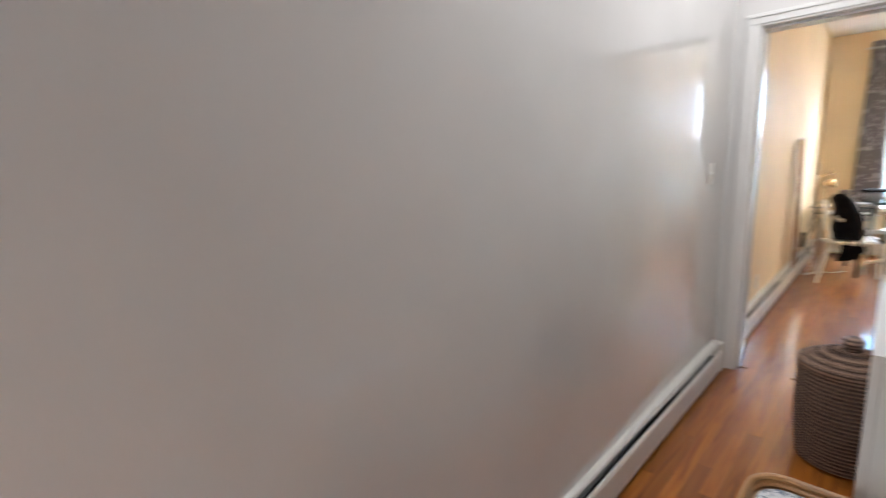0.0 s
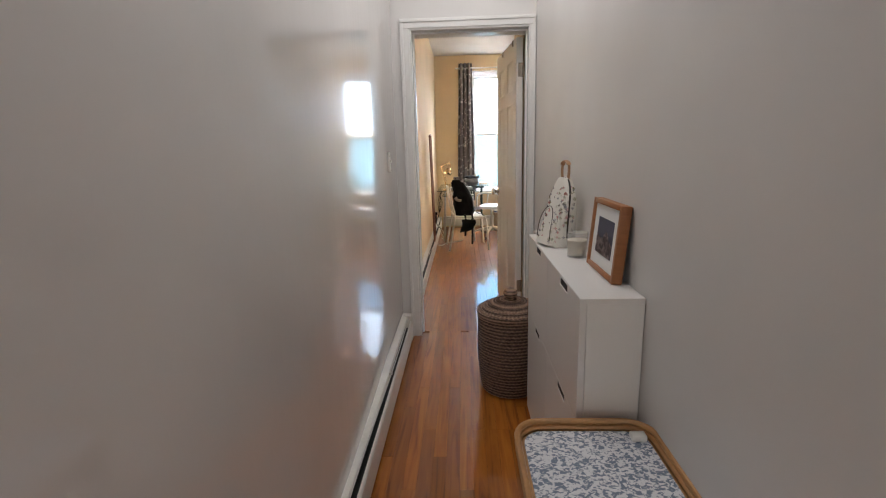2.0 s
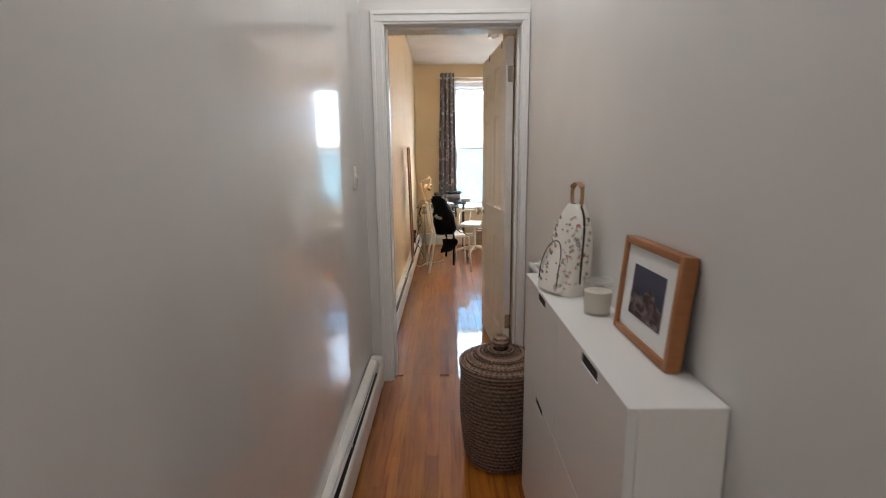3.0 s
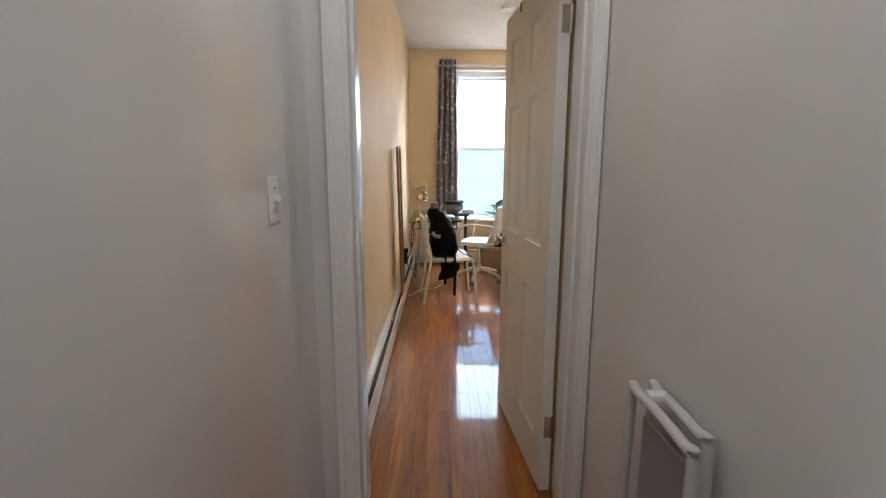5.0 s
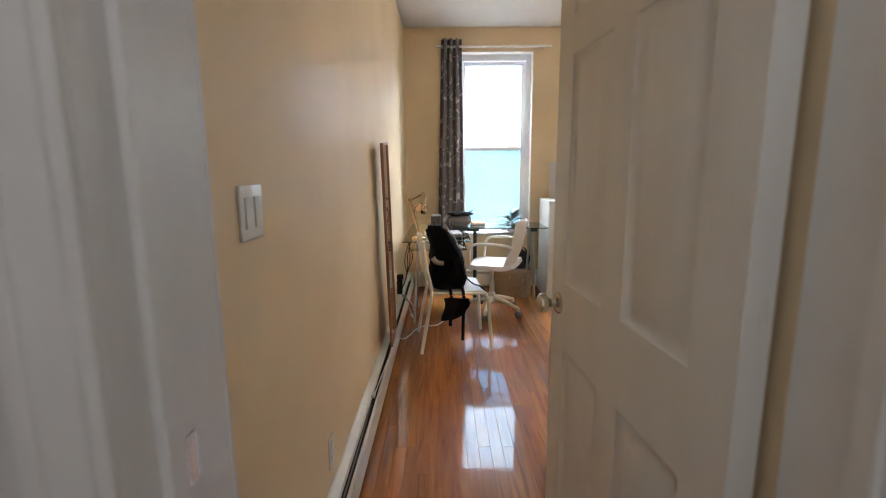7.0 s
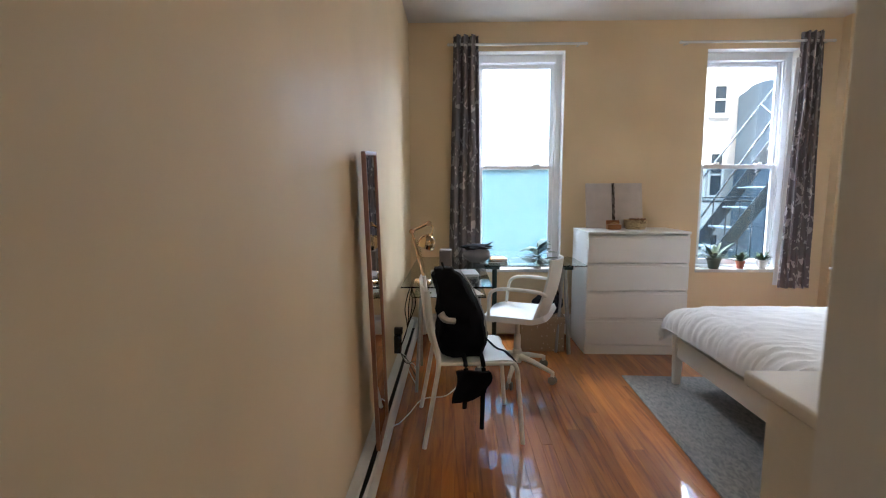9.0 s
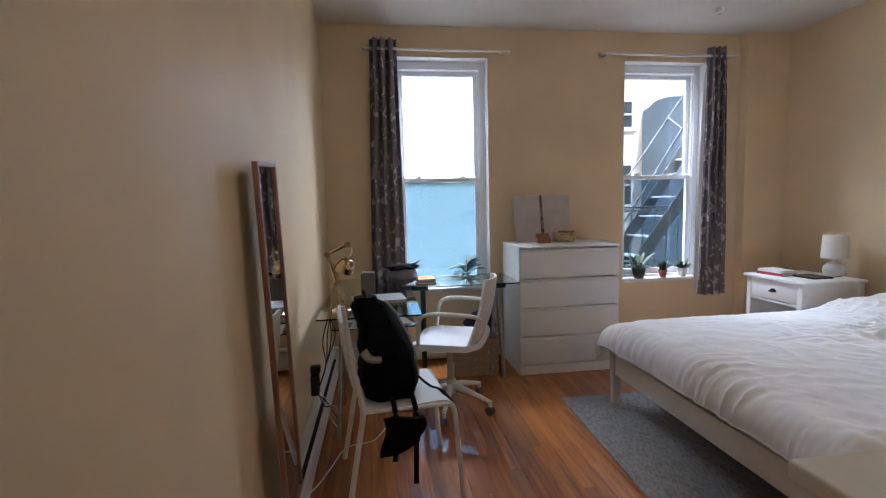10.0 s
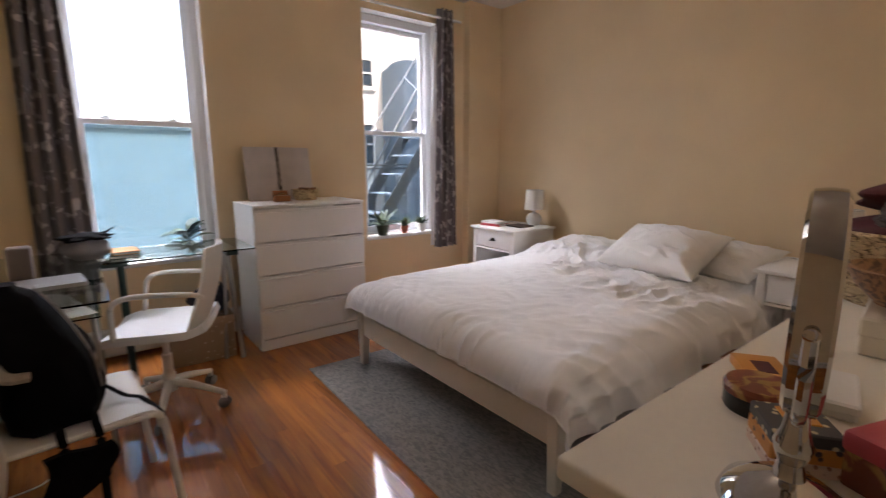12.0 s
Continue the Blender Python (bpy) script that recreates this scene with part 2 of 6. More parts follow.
def arc(points, step=8):
    """Smooth points through a few given ones (Catmull-Rom)."""
    p = [Vector(q) for q in points]
    p = [p[0] * 2 - p[1]] + p + [p[-1] * 2 - p[-2]]
    out = []
    for i in range(1, len(p) - 2):
        for k in range(step):
            t = k / step
            a, b, c, d = p[i - 1], p[i], p[i + 1], p[i + 2]
            out.append(0.5 * ((2 * b) + (c - a) * t + (2 * a - 5 * b + 4 * c - d) * t * t + (3 * b - a - 3 * c + d) * t ** 3))
    out.append(p[-2])
    return out


def round_loop(x0, x1, y0, y1, r, z=0.0, step=6):
    """Points of a rectangle with rounded corners."""
    out = []
    for cx, cy, a0 in ((x1 - r, y1 - r, 0), (x0 + r, y1 - r, 90), (x0 + r, y0 + r, 180), (x1 - r, y0 + r, 270)):
        for k in range(step + 1):
            a = radians(a0 + 90 * k / step)
            out.append((cx + r * math.cos(a), cy + r * math.sin(a), z))
    return out


def slab(loop, z0, z1):
    bm = bmesh.new()
    lo = [bm.verts.new((p[0], p[1], z0)) for p in loop]
    hi = [bm.verts.new((p[0], p[1], z1)) for p in loop]
    bm.faces.new(lo[::-1])
    bm.faces.new(hi)
    for i in range(len(loop)):
        j = (i + 1) % len(loop)
        bm.faces.new((lo[i], lo[j], hi[j], hi[i]))
    return bm


def sheet(nx, ny, fn, thick=0.0):
    """A sheet of nx by ny cells shaped by fn(u, v); with a back at some thickness along the normals."""
    bm = bmesh.new()
    g = [[bm.verts.new(fn(i / nx, j / ny)) for j in range(ny + 1)] for i in range(nx + 1)]
    for i in range(nx):
        for j in range(ny):
            bm.faces.new((g[i][j], g[i + 1][j], g[i + 1][j + 1], g[i][j + 1]))
    if thick:
        bm.normal_update()
        bmesh.ops.solidify(bm, geom=bm.faces[:], thickness=thick)
    return bm


def part(name, bm, material, parent=None, label="", smooth=True):
    me = bpy.data.meshes.new(name)
    bm.to_mesh(me)
    bm.free()
    me.materials.append(material)
    if smooth:
        me.shade_smooth()
        me.set_sharp_from_angle(angle=radians(35))
    ob = new(name, me)
    if parent is not None:
        ob.parent = parent
    if label:
        ob["label"] = label
    return ob


def thing(name, m, label, category, group=""):
    ob = new(name)
    ob.empty_display_size = 0.1
    ob.matrix_world = m
    return tagged(ob, label, category, group)


def structure(name, bm, material, label="", smooth=False, parent=None):
    ob = part(name, bm, material, parent, "", smooth)
    if parent is None:
        tagged(ob, label, name.split("_")[0], "", "structure")
    return ob


# ---- the place: hall and bedroom ----
HALL_X, DOOR_Y0, DOOR_Y1, ROOM_X, WIN_Y, CEIL_Z, NEAR_Y = 0.905, 5.36, 5.56, 4.10, 10.15, 2.77, 6.24
OPEN_X0, OPEN_X1, OPEN_Z = 0.123, 0.858, 2.03
SILL_Z, HEAD_Z = 0.615, 2.53
W1 = (0.565, 1.362)
W2 = (2.575, 3.372)

# old plaster: the face of this wall swells into the hall and sinks back by a few millimetres towards the door
def wall_swell(y):
    if y < 3.55:
        return 0.018 * max(0.0, math.sin(min(1.0, max(0.0, (y - 0.3) / 3.25)) * math.pi / 2)) ** 2
    return 0.006 + 0.012 * math.cos(math.pi * min(1.0, (y - 3.55) / 1.65))


wavy_face = [(wall_swell(y), y, 0) for y in [5.43 - 0.03 * k for k in range(187)]]
structure("wall_hall_west", slab([(-0.15, -0.15, 0), (-0.15, 5.43, 0)] + wavy_face, 0, CEIL_Z), M_HALL, "glossy pale grey painted hall wall", True)
structure("wall_bedroom_west", box(-0.15, 0.0, 5.43, WIN_Y + 0.3, 0, CEIL_Z), M_ROOM, "glossy cream painted bedroom wall")
structure("wall_hall_east", box(HALL_X, HALL_X + 0.1, -0.15, 5.43, 0, CEIL_Z), M_HALL_SATIN, "pale grey painted hall wall")
b = box(-0.03, OPEN_X0 - 0.02, DOOR_Y0, DOOR_Y1, 0, CEIL_Z)
add_box(b, OPEN_X1 + 0.02, HALL_X, DOOR_Y0, 5.55, 0, CEIL_Z)
add_box(b, OPEN_X0 - 0.02, OPEN_X1 + 0.02, DOOR_Y0, DOOR_Y1, OPEN_Z + 0.02, CEIL_Z)
structure("wall_door", b, M_HALL_SATIN, "pale painted wall around the bedroom doorway")
# assumed wall, brought close to the door to keep light out of its gap
b = box(0.864, HALL_X + 0.1, 5.555, NEAR_Y, 0, CEIL_Z)
structure("wall_return", b, M_ROOM, "cream painted wall behind the open door")
structure("wall_bedroom_south", box(HALL_X + 0.1, ROOM_X + 0.15, NEAR_Y - 0.1, NEAR_Y, 0, CEIL_Z), M_ROOM, "cream painted bedroom wall")
structure("wall_bedroom_east", box(ROOM_X, ROOM_X + 0.15, NEAR_Y, WIN_Y + 0.3, 0, CEIL_Z), M_ROOM, "cream painted bedroom wall behind the bed")
structure("wall_chase", box(3.69, ROOM_X, WIN_Y - 0.09, WIN_Y, 0, CEIL_Z), M_ROOM, "cream boxed-out corner of the window wall")
b = bmesh.new()
for x0, x1 in ((0.0, W1[0]), (W1[1], W2[0]), (W2[1], ROOM_X)):
    add_box(b, x0, x1, WIN_Y, WIN_Y + 0.3, 0, CEIL_Z)
for w in (W1, W2):
    add_box(b, w[0], w[1], WIN_Y, WIN_Y + 0.3, 0, SILL_Z - 0.03)
    add_box(b, w[0], w[1], WIN_Y, WIN_Y + 0.3, HEAD_Z, CEIL_Z)
structure("wall_window", b, M_ROOM, "cream painted wall with two tall windows")
# unseen closing wall; the opening in it is assumed, to admit daylight
b = box(0.0, HALL_X, -0.15, 0.0, 0, 0.85)
add_box(b, 0.0, HALL_X, -0.15, 0.0, 1.5, CEIL_Z)
add_box(b, 0.0, 0.05, -0.15, 0.0, 0.85, 1.5)
add_box(b, 0.855, HALL_X, -0.15, 0.0, 0.85, 1.5)
structure("wall_hall_end", b, M_HALL, "plain pale wall that closes the hall")
structure("ceiling", box(-0.15, ROOM_X + 0.15, -0.15, WIN_Y + 0.3, CEIL_Z, CEIL_Z + 0.2), M_CEIL, "flat white painted ceiling")
sub_hall = structure("floor_hall", box(-0.15, HALL_X + 0.1, -0.15, 5.43, -0.2, -0.012), M_SUB, "glossy varnished oak strip floor of the hall")
sub_room = structure("floor_bedroom", add_box(box(-0.15, HALL_X + 0.1, 5.43, NEAR_Y - 0.1, -0.2, -0.012), -0.15, ROOM_X + 0.15, NEAR_Y - 0.1, WIN_Y + 0.3, -0.2, -0.012), M_SUB, "glossy varnished oak strip floor of the bedroom")


def casing(y, side):
    """Moulded door casing on one face of the wall; side -1 faces the hall."""
    lo, hi = OPEN_X0 - 0.075, min(OPEN_X1 + 0.066, HALL_X - 0.001)
    top = OPEN_Z + 0.07
    b = bmesh.new()
    for d, f0, f1 in ((0.011, 0.0, 1.0), (0.018, 0.16, 0.95), (0.024, 0.66, 0.93)):
        y0, y1 = sorted((y, y + side * d))
        for x_in, x_out in ((OPEN_X0, lo), (OPEN_X1, hi)):
            if side > 0 and x_in == OPEN_X1:
                continue
            full = x_out - x_in
            a, c = sorted((x_in + full * f0, x_in + full * f1))
            add_box(b, a, c, y0, y1, 0, OPEN_Z + 0.07 * f0 - 0.0005, 0.002, 1)
        add_box(b, OPEN_X0 + (lo - OPEN_X0) * f1, OPEN_X1 + (hi - OPEN_X1) * f1, y0, y1, OPEN_Z + 0.07 * f0, OPEN_Z + 0.07 * f1, 0.002, 1)
    return b


structure("trim_door_hall", casing(DOOR_Y0, -1), M_TRIM, "white moulded door casing")
structure("trim_door_bedroom", casing(DOOR_Y1, 1), M_TRIM, "white moulded door casing")
b = box(OPEN_X0 - 0.02, OPEN_X0, DOOR_Y0, DOOR_Y1, 0, OPEN_Z, 0.002, 1)
add_box(b, OPEN_X1, OPEN_X1 + 0.02, DOOR_Y0, 5.55, 0, OPEN_Z, 0.002, 1)
add_box(b, OPEN_X0 - 0.02, OPEN_X1 + 0.02, DOOR_Y0, DOOR_Y1, OPEN_Z, OPEN_Z + 0.02, 0.002, 1)
for x0, x1 in ((OPEN_X0, OPEN_X0 + 0.012), (OPEN_X1 - 0.012, OPEN_X1)):
    add_box(b, x0, x1, DOOR_Y0 + 0.05, DOOR_Y0 + 0.085, 0, OPEN_Z, 0.002, 1)
add_box(b, OPEN_X0 + 0.012, OPEN_X1 - 0.012, DOOR_Y0 + 0.05, DOOR_Y0 + 0.085, OPEN_Z - 0.012, OPEN_Z, 0.002, 1)
jamb = structure("trim_door_jamb", b, M_TRIM, "white painted door jamb with stop")
part("strike_plate", box(OPEN_X0 - 0.001, OPEN_X0 + 0.002, 5.455, 5.48, 0.96, 1.02, 0.0008, 1), M_NICKEL, jamb, "tarnished steel strike plate")


def window(name, w, label):
    """A white double-hung window set at the back of a plastered reveal."""
    x0, x1 = w
    yo = WIN_Y + 0.11
    b = bmesh.new()
    fw = 0.055
    add_box(b, x0, x0 + fw, yo, yo + 0.11, SILL_Z, HEAD_Z, 0.003, 1)
    add_box(b, x1 - fw, x1, yo, yo + 0.11, SILL_Z, HEAD_Z, 0.003, 1)
    add_box(b, x0 + fw, x1 - fw, yo, yo + 0.11, HEAD_Z - 0.07, HEAD_Z, 0.003, 1)
    add_box(b, x0 + fw, x1 - fw, yo, yo + 0.11, SILL_Z, SILL_Z + 0.025, 0.003, 1)
    for xa in (x0 + fw, x1 - fw - 0.012):
        add_box(b, xa, xa + 0.012, yo + 0.012, yo + 0.022, SILL_Z + 0.02, HEAD_Z - 0.07, 0.002, 1)
    ob = structure(name, b, M_VINYL, label)
    sx0, sx1 = x0 + fw + 0.002, x1 - fw - 0.002
    for sash, z0, z1, y in (("lower_sash", SILL_Z + 0.026, 1.555, yo + 0.024), ("upper_sash", 1.52, HEAD_Z - 0.072, yo + 0.060)):
        b = bmesh.new()
        s, r0, r1 = 0.036, (0.052 if sash == "lower_sash" else 0.034), 0.036
        add_box(b, sx0, sx0 + s, y, y + 0.032, z0, z1, 0.003, 1)
        add_box(b, sx1 - s, sx1, y, y + 0.032, z0, z1, 0.003, 1)
        add_box(b, sx0 + s, sx1 - s, y, y + 0.032, z0, z0 + r0, 0.003, 1)
        add_box(b, sx0 + s, sx1 - s, y, y + 0.032, z1 - r1, z1, 0.003, 1)
        so = part(sash, b, M_VINYL, ob)
        g = part("pane", box(sx0 + s - 0.004, sx1 - s + 0.004, y + 0.013, y + 0.019, z0 + r0 - 0.004, z1 - r1 + 0.004), M_GLASS, so, "", False)
        g.visible_shadow = False
    for k in (0.22, 0.78):
        xm = sx0 + (sx1 - sx0) * k
        lock = box(xm - 0.03, xm + 0.03, yo + 0.028, yo + 0.052, 1.555, 1.568, 0.004, 2)
        add_box(lock, xm - 0.008, xm + 0.022, yo + 0.022, yo + 0.034, 1.568, 1.577, 0.003, 2)
        part("sash_lock", lock, M_VINYL, ob)
    sc = part("insect_screen" if name == "window_2" else "window_film", box(sx0 + 0.005, sx1 - 0.005, yo + 0.100, yo + 0.101, SILL_Z + 0.03, 1.535), M_SCREEN if name == "window_2" else M_FILM, ob, "fine blue-grey insect screen" if name == "window_2" else "pale blue translucent film", False)
    sc.visible_shadow = False
    return ob


M_SCREEN = veil("insect_screen_mesh", (0.62, 0.70, 0.76), 0.06, (0.12, 0.15, 0.17))
M_FILM = veil("blue_window_film", (0.42, 0.57, 0.66), 0.10, (0.45, 0.58, 0.66))
win_1 = window("window_1", W1, "tall white double-hung window over the desk")
win_2 = window("window_2", W2, "tall white double-hung window with a fire escape outside")
for w, nm in ((W1, "trim_sill_1"), (W2, "trim_sill_2")):
    structure(nm, box(w[0] + 0.001, w[1] - 0.001, WIN_Y - 0.005, WIN_Y + 0.11, SILL_Z - 0.03, SILL_Z, 0.006, 2), M_TRIM, "white painted deep window sill", True)
    b = box(w[0], w[0] + 0.004, WIN_Y + 0.001, WIN_Y + 0.11, SILL_Z, HEAD_Z - 0.004)
    add_box(b, w[1] - 0.004, w[1], WIN_Y + 0.001, WIN_Y + 0.11, SILL_Z, HEAD_Z - 0.004)
    add_box(b, w[0], w[1], WIN_Y + 0.001, WIN_Y + 0.11, HEAD_Z - 0.004, HEAD_Z)
    structure(nm.replace("sill", "reveal"), b, M_TRIM, "white painted plaster window reveal")


def heater(name, run, axis, wall, sign, label):
    """A hydronic baseboard heater: back plate, sloped top, open slot, front cover, end caps."""
    a0, a1 = run
    prof = {
        "back_plate": [(0.001, 0.02), (0.008, 0.02), (0.008, 0.195), (0.001, 0.195)],
        "top_cover": [(0.008, 0.188), (0.034, 0.182), (0.040, 0.172), (0.043, 0.173), (0.038, 0.186), (0.010, 0.195), (0.008, 0.195)],
        "front_cover": [(0.064, 0.03), (0.068, 0.03), (0.070, 0.145), (0.064, 0.156), (0.058, 0.157), (0.059, 0.153), (0.065, 0.143)],
        # solid dark block standing in for the shade inside the heater
        "fin_shadow": [(0.009, 0.03), (0.06, 0.03), (0.06, 0.11), (0.009, 0.11)],
    }

    def put(d, s, z):
        return (wall + sign * d, s, z) if axis == "y" else (s, wall + sign * d, z)
    root = None
    for nm, pr in prof.items():
        b = bmesh.new()
        lo = [b.verts.new(put(d, a0, z)) for d, z in pr]
        hi = [b.verts.new(put(d, a1, z)) for d, z in pr]
        b.faces.new(lo), b.faces.new(hi[::-1])
        for i in range(len(pr)):
            j = (i + 1) % len(pr)
            b.faces.new((lo[i], hi[i], hi[j], lo[j]))
        bmesh.ops.recalc_face_normals(b, faces=b.faces[:])
        if root is None:
            root = structure(name, b, M_HEAT, label)
        else:
            part(nm, b, M_DARK if nm == "fin_shadow" else M_HEAT, root, "", False)
    for e0, e1 in ((a0 - 0.004, a0 + 0.05), (a1 - 0.05, a1 + 0.004)):
        p, q = put(0.001, e0, 0.012), put(0.070, e1, 0.2)
        part("end_cap", box(min(p[0], q[0]), max(p[0], q[0]), min(p[1], q[1]), max(p[1], q[1]), 0.012, 0.2, 0.012, 3), M_HEAT, root)
    return root


heater("baseboard_hall", (0.3, 5.27), "y", 0.0, 1, "off-white metal baseboard heater along the hall")
heater("baseboard_bedroom", (5.60, 10.02), "y", 0.0, 1, "off-white metal baseboard heater along the bedroom wall")
heater("baseboard_window", (0.09, 3.66), "x", WIN_Y, -1, "off-white metal baseboard heater under the windows")

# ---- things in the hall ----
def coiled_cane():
    """Rows of coiled cane, pale on the round of each coil; groove shade is painted in along with the dark stitching."""
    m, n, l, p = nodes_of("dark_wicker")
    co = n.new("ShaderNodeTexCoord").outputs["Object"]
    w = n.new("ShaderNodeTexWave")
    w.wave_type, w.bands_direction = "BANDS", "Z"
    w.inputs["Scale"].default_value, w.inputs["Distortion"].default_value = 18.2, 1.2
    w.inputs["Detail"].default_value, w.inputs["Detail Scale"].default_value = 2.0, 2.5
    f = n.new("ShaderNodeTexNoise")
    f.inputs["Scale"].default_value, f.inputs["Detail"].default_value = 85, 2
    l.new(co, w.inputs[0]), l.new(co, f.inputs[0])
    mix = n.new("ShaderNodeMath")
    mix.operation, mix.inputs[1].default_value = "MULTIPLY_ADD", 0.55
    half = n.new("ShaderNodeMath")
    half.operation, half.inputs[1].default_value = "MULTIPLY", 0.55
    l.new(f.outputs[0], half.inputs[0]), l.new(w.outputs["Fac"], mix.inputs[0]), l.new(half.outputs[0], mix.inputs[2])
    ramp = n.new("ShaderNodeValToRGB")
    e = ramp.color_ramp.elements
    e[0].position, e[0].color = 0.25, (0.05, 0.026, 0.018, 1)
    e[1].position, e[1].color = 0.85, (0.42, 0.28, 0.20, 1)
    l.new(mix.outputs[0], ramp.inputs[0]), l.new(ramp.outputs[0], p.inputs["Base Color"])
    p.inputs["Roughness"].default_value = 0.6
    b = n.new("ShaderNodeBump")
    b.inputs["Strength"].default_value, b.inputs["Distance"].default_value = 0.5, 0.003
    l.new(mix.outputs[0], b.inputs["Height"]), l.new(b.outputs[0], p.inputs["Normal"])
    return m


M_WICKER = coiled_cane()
M_PRINT = two_tone("blue_floral_cloth", (0.80, 0.81, 0.84), (0.20, 0.25, 0.34), "noise", 95, 0.44, 0.52, 0.75, (1, 1.15, 1), 5, 0.2)
M_RATTAN = mat("honey_rattan", (0.46, 0.24, 0.09), 0.4, vary=0.25, scale=14, bump=0.1)
M_BAG = mat("white_coated_canvas", (0.80, 0.77, 0.70), 0.4, vary=0.05, bump=0.15, grain=250)
M_TAN = mat("tan_leather", (0.36, 0.20, 0.10), 0.5, vary=0.2, bump=0.15)
M_BROWN = mat("dark_brown_trim", (0.035, 0.02, 0.014), 0.5, vary=0.2)
M_WAX = mat("candle_wax", (0.78, 0.72, 0.58), 0.5, vary=0.04)
M_CLEAR = veil("thin_clear_glass", (0.97, 0.97, 0.97), 0.16, (0.8, 0.8, 0.8))
M_CLEAR.node_tree.nodes["Principled BSDF"].inputs["Roughness"].default_value = 0.04
M_PAPER = mat("white_card", (0.82, 0.82, 0.80), 0.7, vary=0.03)
M_PHOTO = two_tone("mountain_photo_rock", (0.46, 0.36, 0.34), (0.07, 0.035, 0.04), "noise", 34, 0.42, 0.66, 0.35, (1, 1, 1.4), 6, 0.0)
M_PHOTOSKY = mat("photo_dusk_sky", (0.035, 0.04, 0.085), 0.35, vary=0.25)
M_PLASTIC = mat("grey_white_plastic", (0.62, 0.60, 0.58), 0.4, vary=0.05)
M_SWITCH = mat("switch_plastic", (0.80, 0.79, 0.75), 0.3, vary=0.03)


def shoe_cabinet():
    t = thing("shoe_cabinet", pose(0.735, 3.405, 0), "slim white lacquered shoe cabinet with four tip-out doors", "cabinet")
    w, d, h = 0.96, 0.168, 0.90
    for y in (0.0, w - 0.016):
        part("side_panel", box(0.018, d, y, y + 0.016, 0.0, h - 0.016, 0.001, 1), M_WHITE, t)
    part("back_panel", box(d - 0.006, d, 0.016, w - 0.016, 0.05, h - 0.016), M_WHITE, t)
    part("bottom_panel", box(0.03, d - 0.006, 0.016, w - 0.016, 0.06, 0.076), M_WHITE, t)
    part("divider", box(0.03, d - 0.006, w / 2 - 0.008, w / 2 + 0.008, 0.076, h - 0.016), M_WHITE, t)
    for y0, y1 in ((0.016, w / 2 - 0.008), (w / 2 + 0.008, w - 0.016)):
        part("shelf", box(0.03, d - 0.006, y0, y1, 0.46, 0.476), M_WHITE, t)
    part("top_rail", box(0.0175, d, 0.0, w, h - 0.016, h - 0.0036), M_WHITE, t)
    part("top_panel", box(-0.0005, d, -0.001, w + 0.001, h - 0.0035, h, 0.001, 1), M_WHITE, t)
    for y0, y1 in ((0.002, w / 2 - 0.0015), (w / 2 + 0.0015, w - 0.002)):
        for z0, z1 in ((0.035, 0.540), (0.543, h - 0.004)):
            ym = (y0 + y1) / 2 - 0.032
            sz0, sz1, sy0, sy1 = z1 - 0.030, z1 - 0.005, ym - 0.054, ym + 0.054
            ys, zs = (y0, sy0, sy1, y1), (z0, sz0, sz1, z1)
            b = bmesh.new()
            grid = [[b.verts.new((0.0, yy, zz)) for zz in zs] for yy in ys]
            for i in range(3):
                for k in range(3):
                    if (i, k) != (1, 1):
                        b.faces.new((grid[i][k], grid[i][k + 1], grid[i + 1][k + 1], grid[i + 1][k]))
            bmesh.ops.recalc_face_normals(b, faces=b.faces[:])
            ext = bmesh.ops.extrude_face_region(b, geom=b.faces[:])
            for v in ext["geom"]:
                if isinstance(v, bmesh.types.BMVert):
                    v.co.x += 0.017
            bmesh.ops.recalc_face_normals(b, faces=b.faces[:])
            door = part("door", b, M_WHITE, t, "", False)
            # almost flush dark panel in place of the shade within the slot
            part("slot_shade", box(0.003, 0.0165, sy0 + 0.0002, sy1 - 0.0002, sz0 + 0.0002, sz1 - 0.0002), M_DARK, door, "dark panel for the shade inside the oblong finger slot", False)


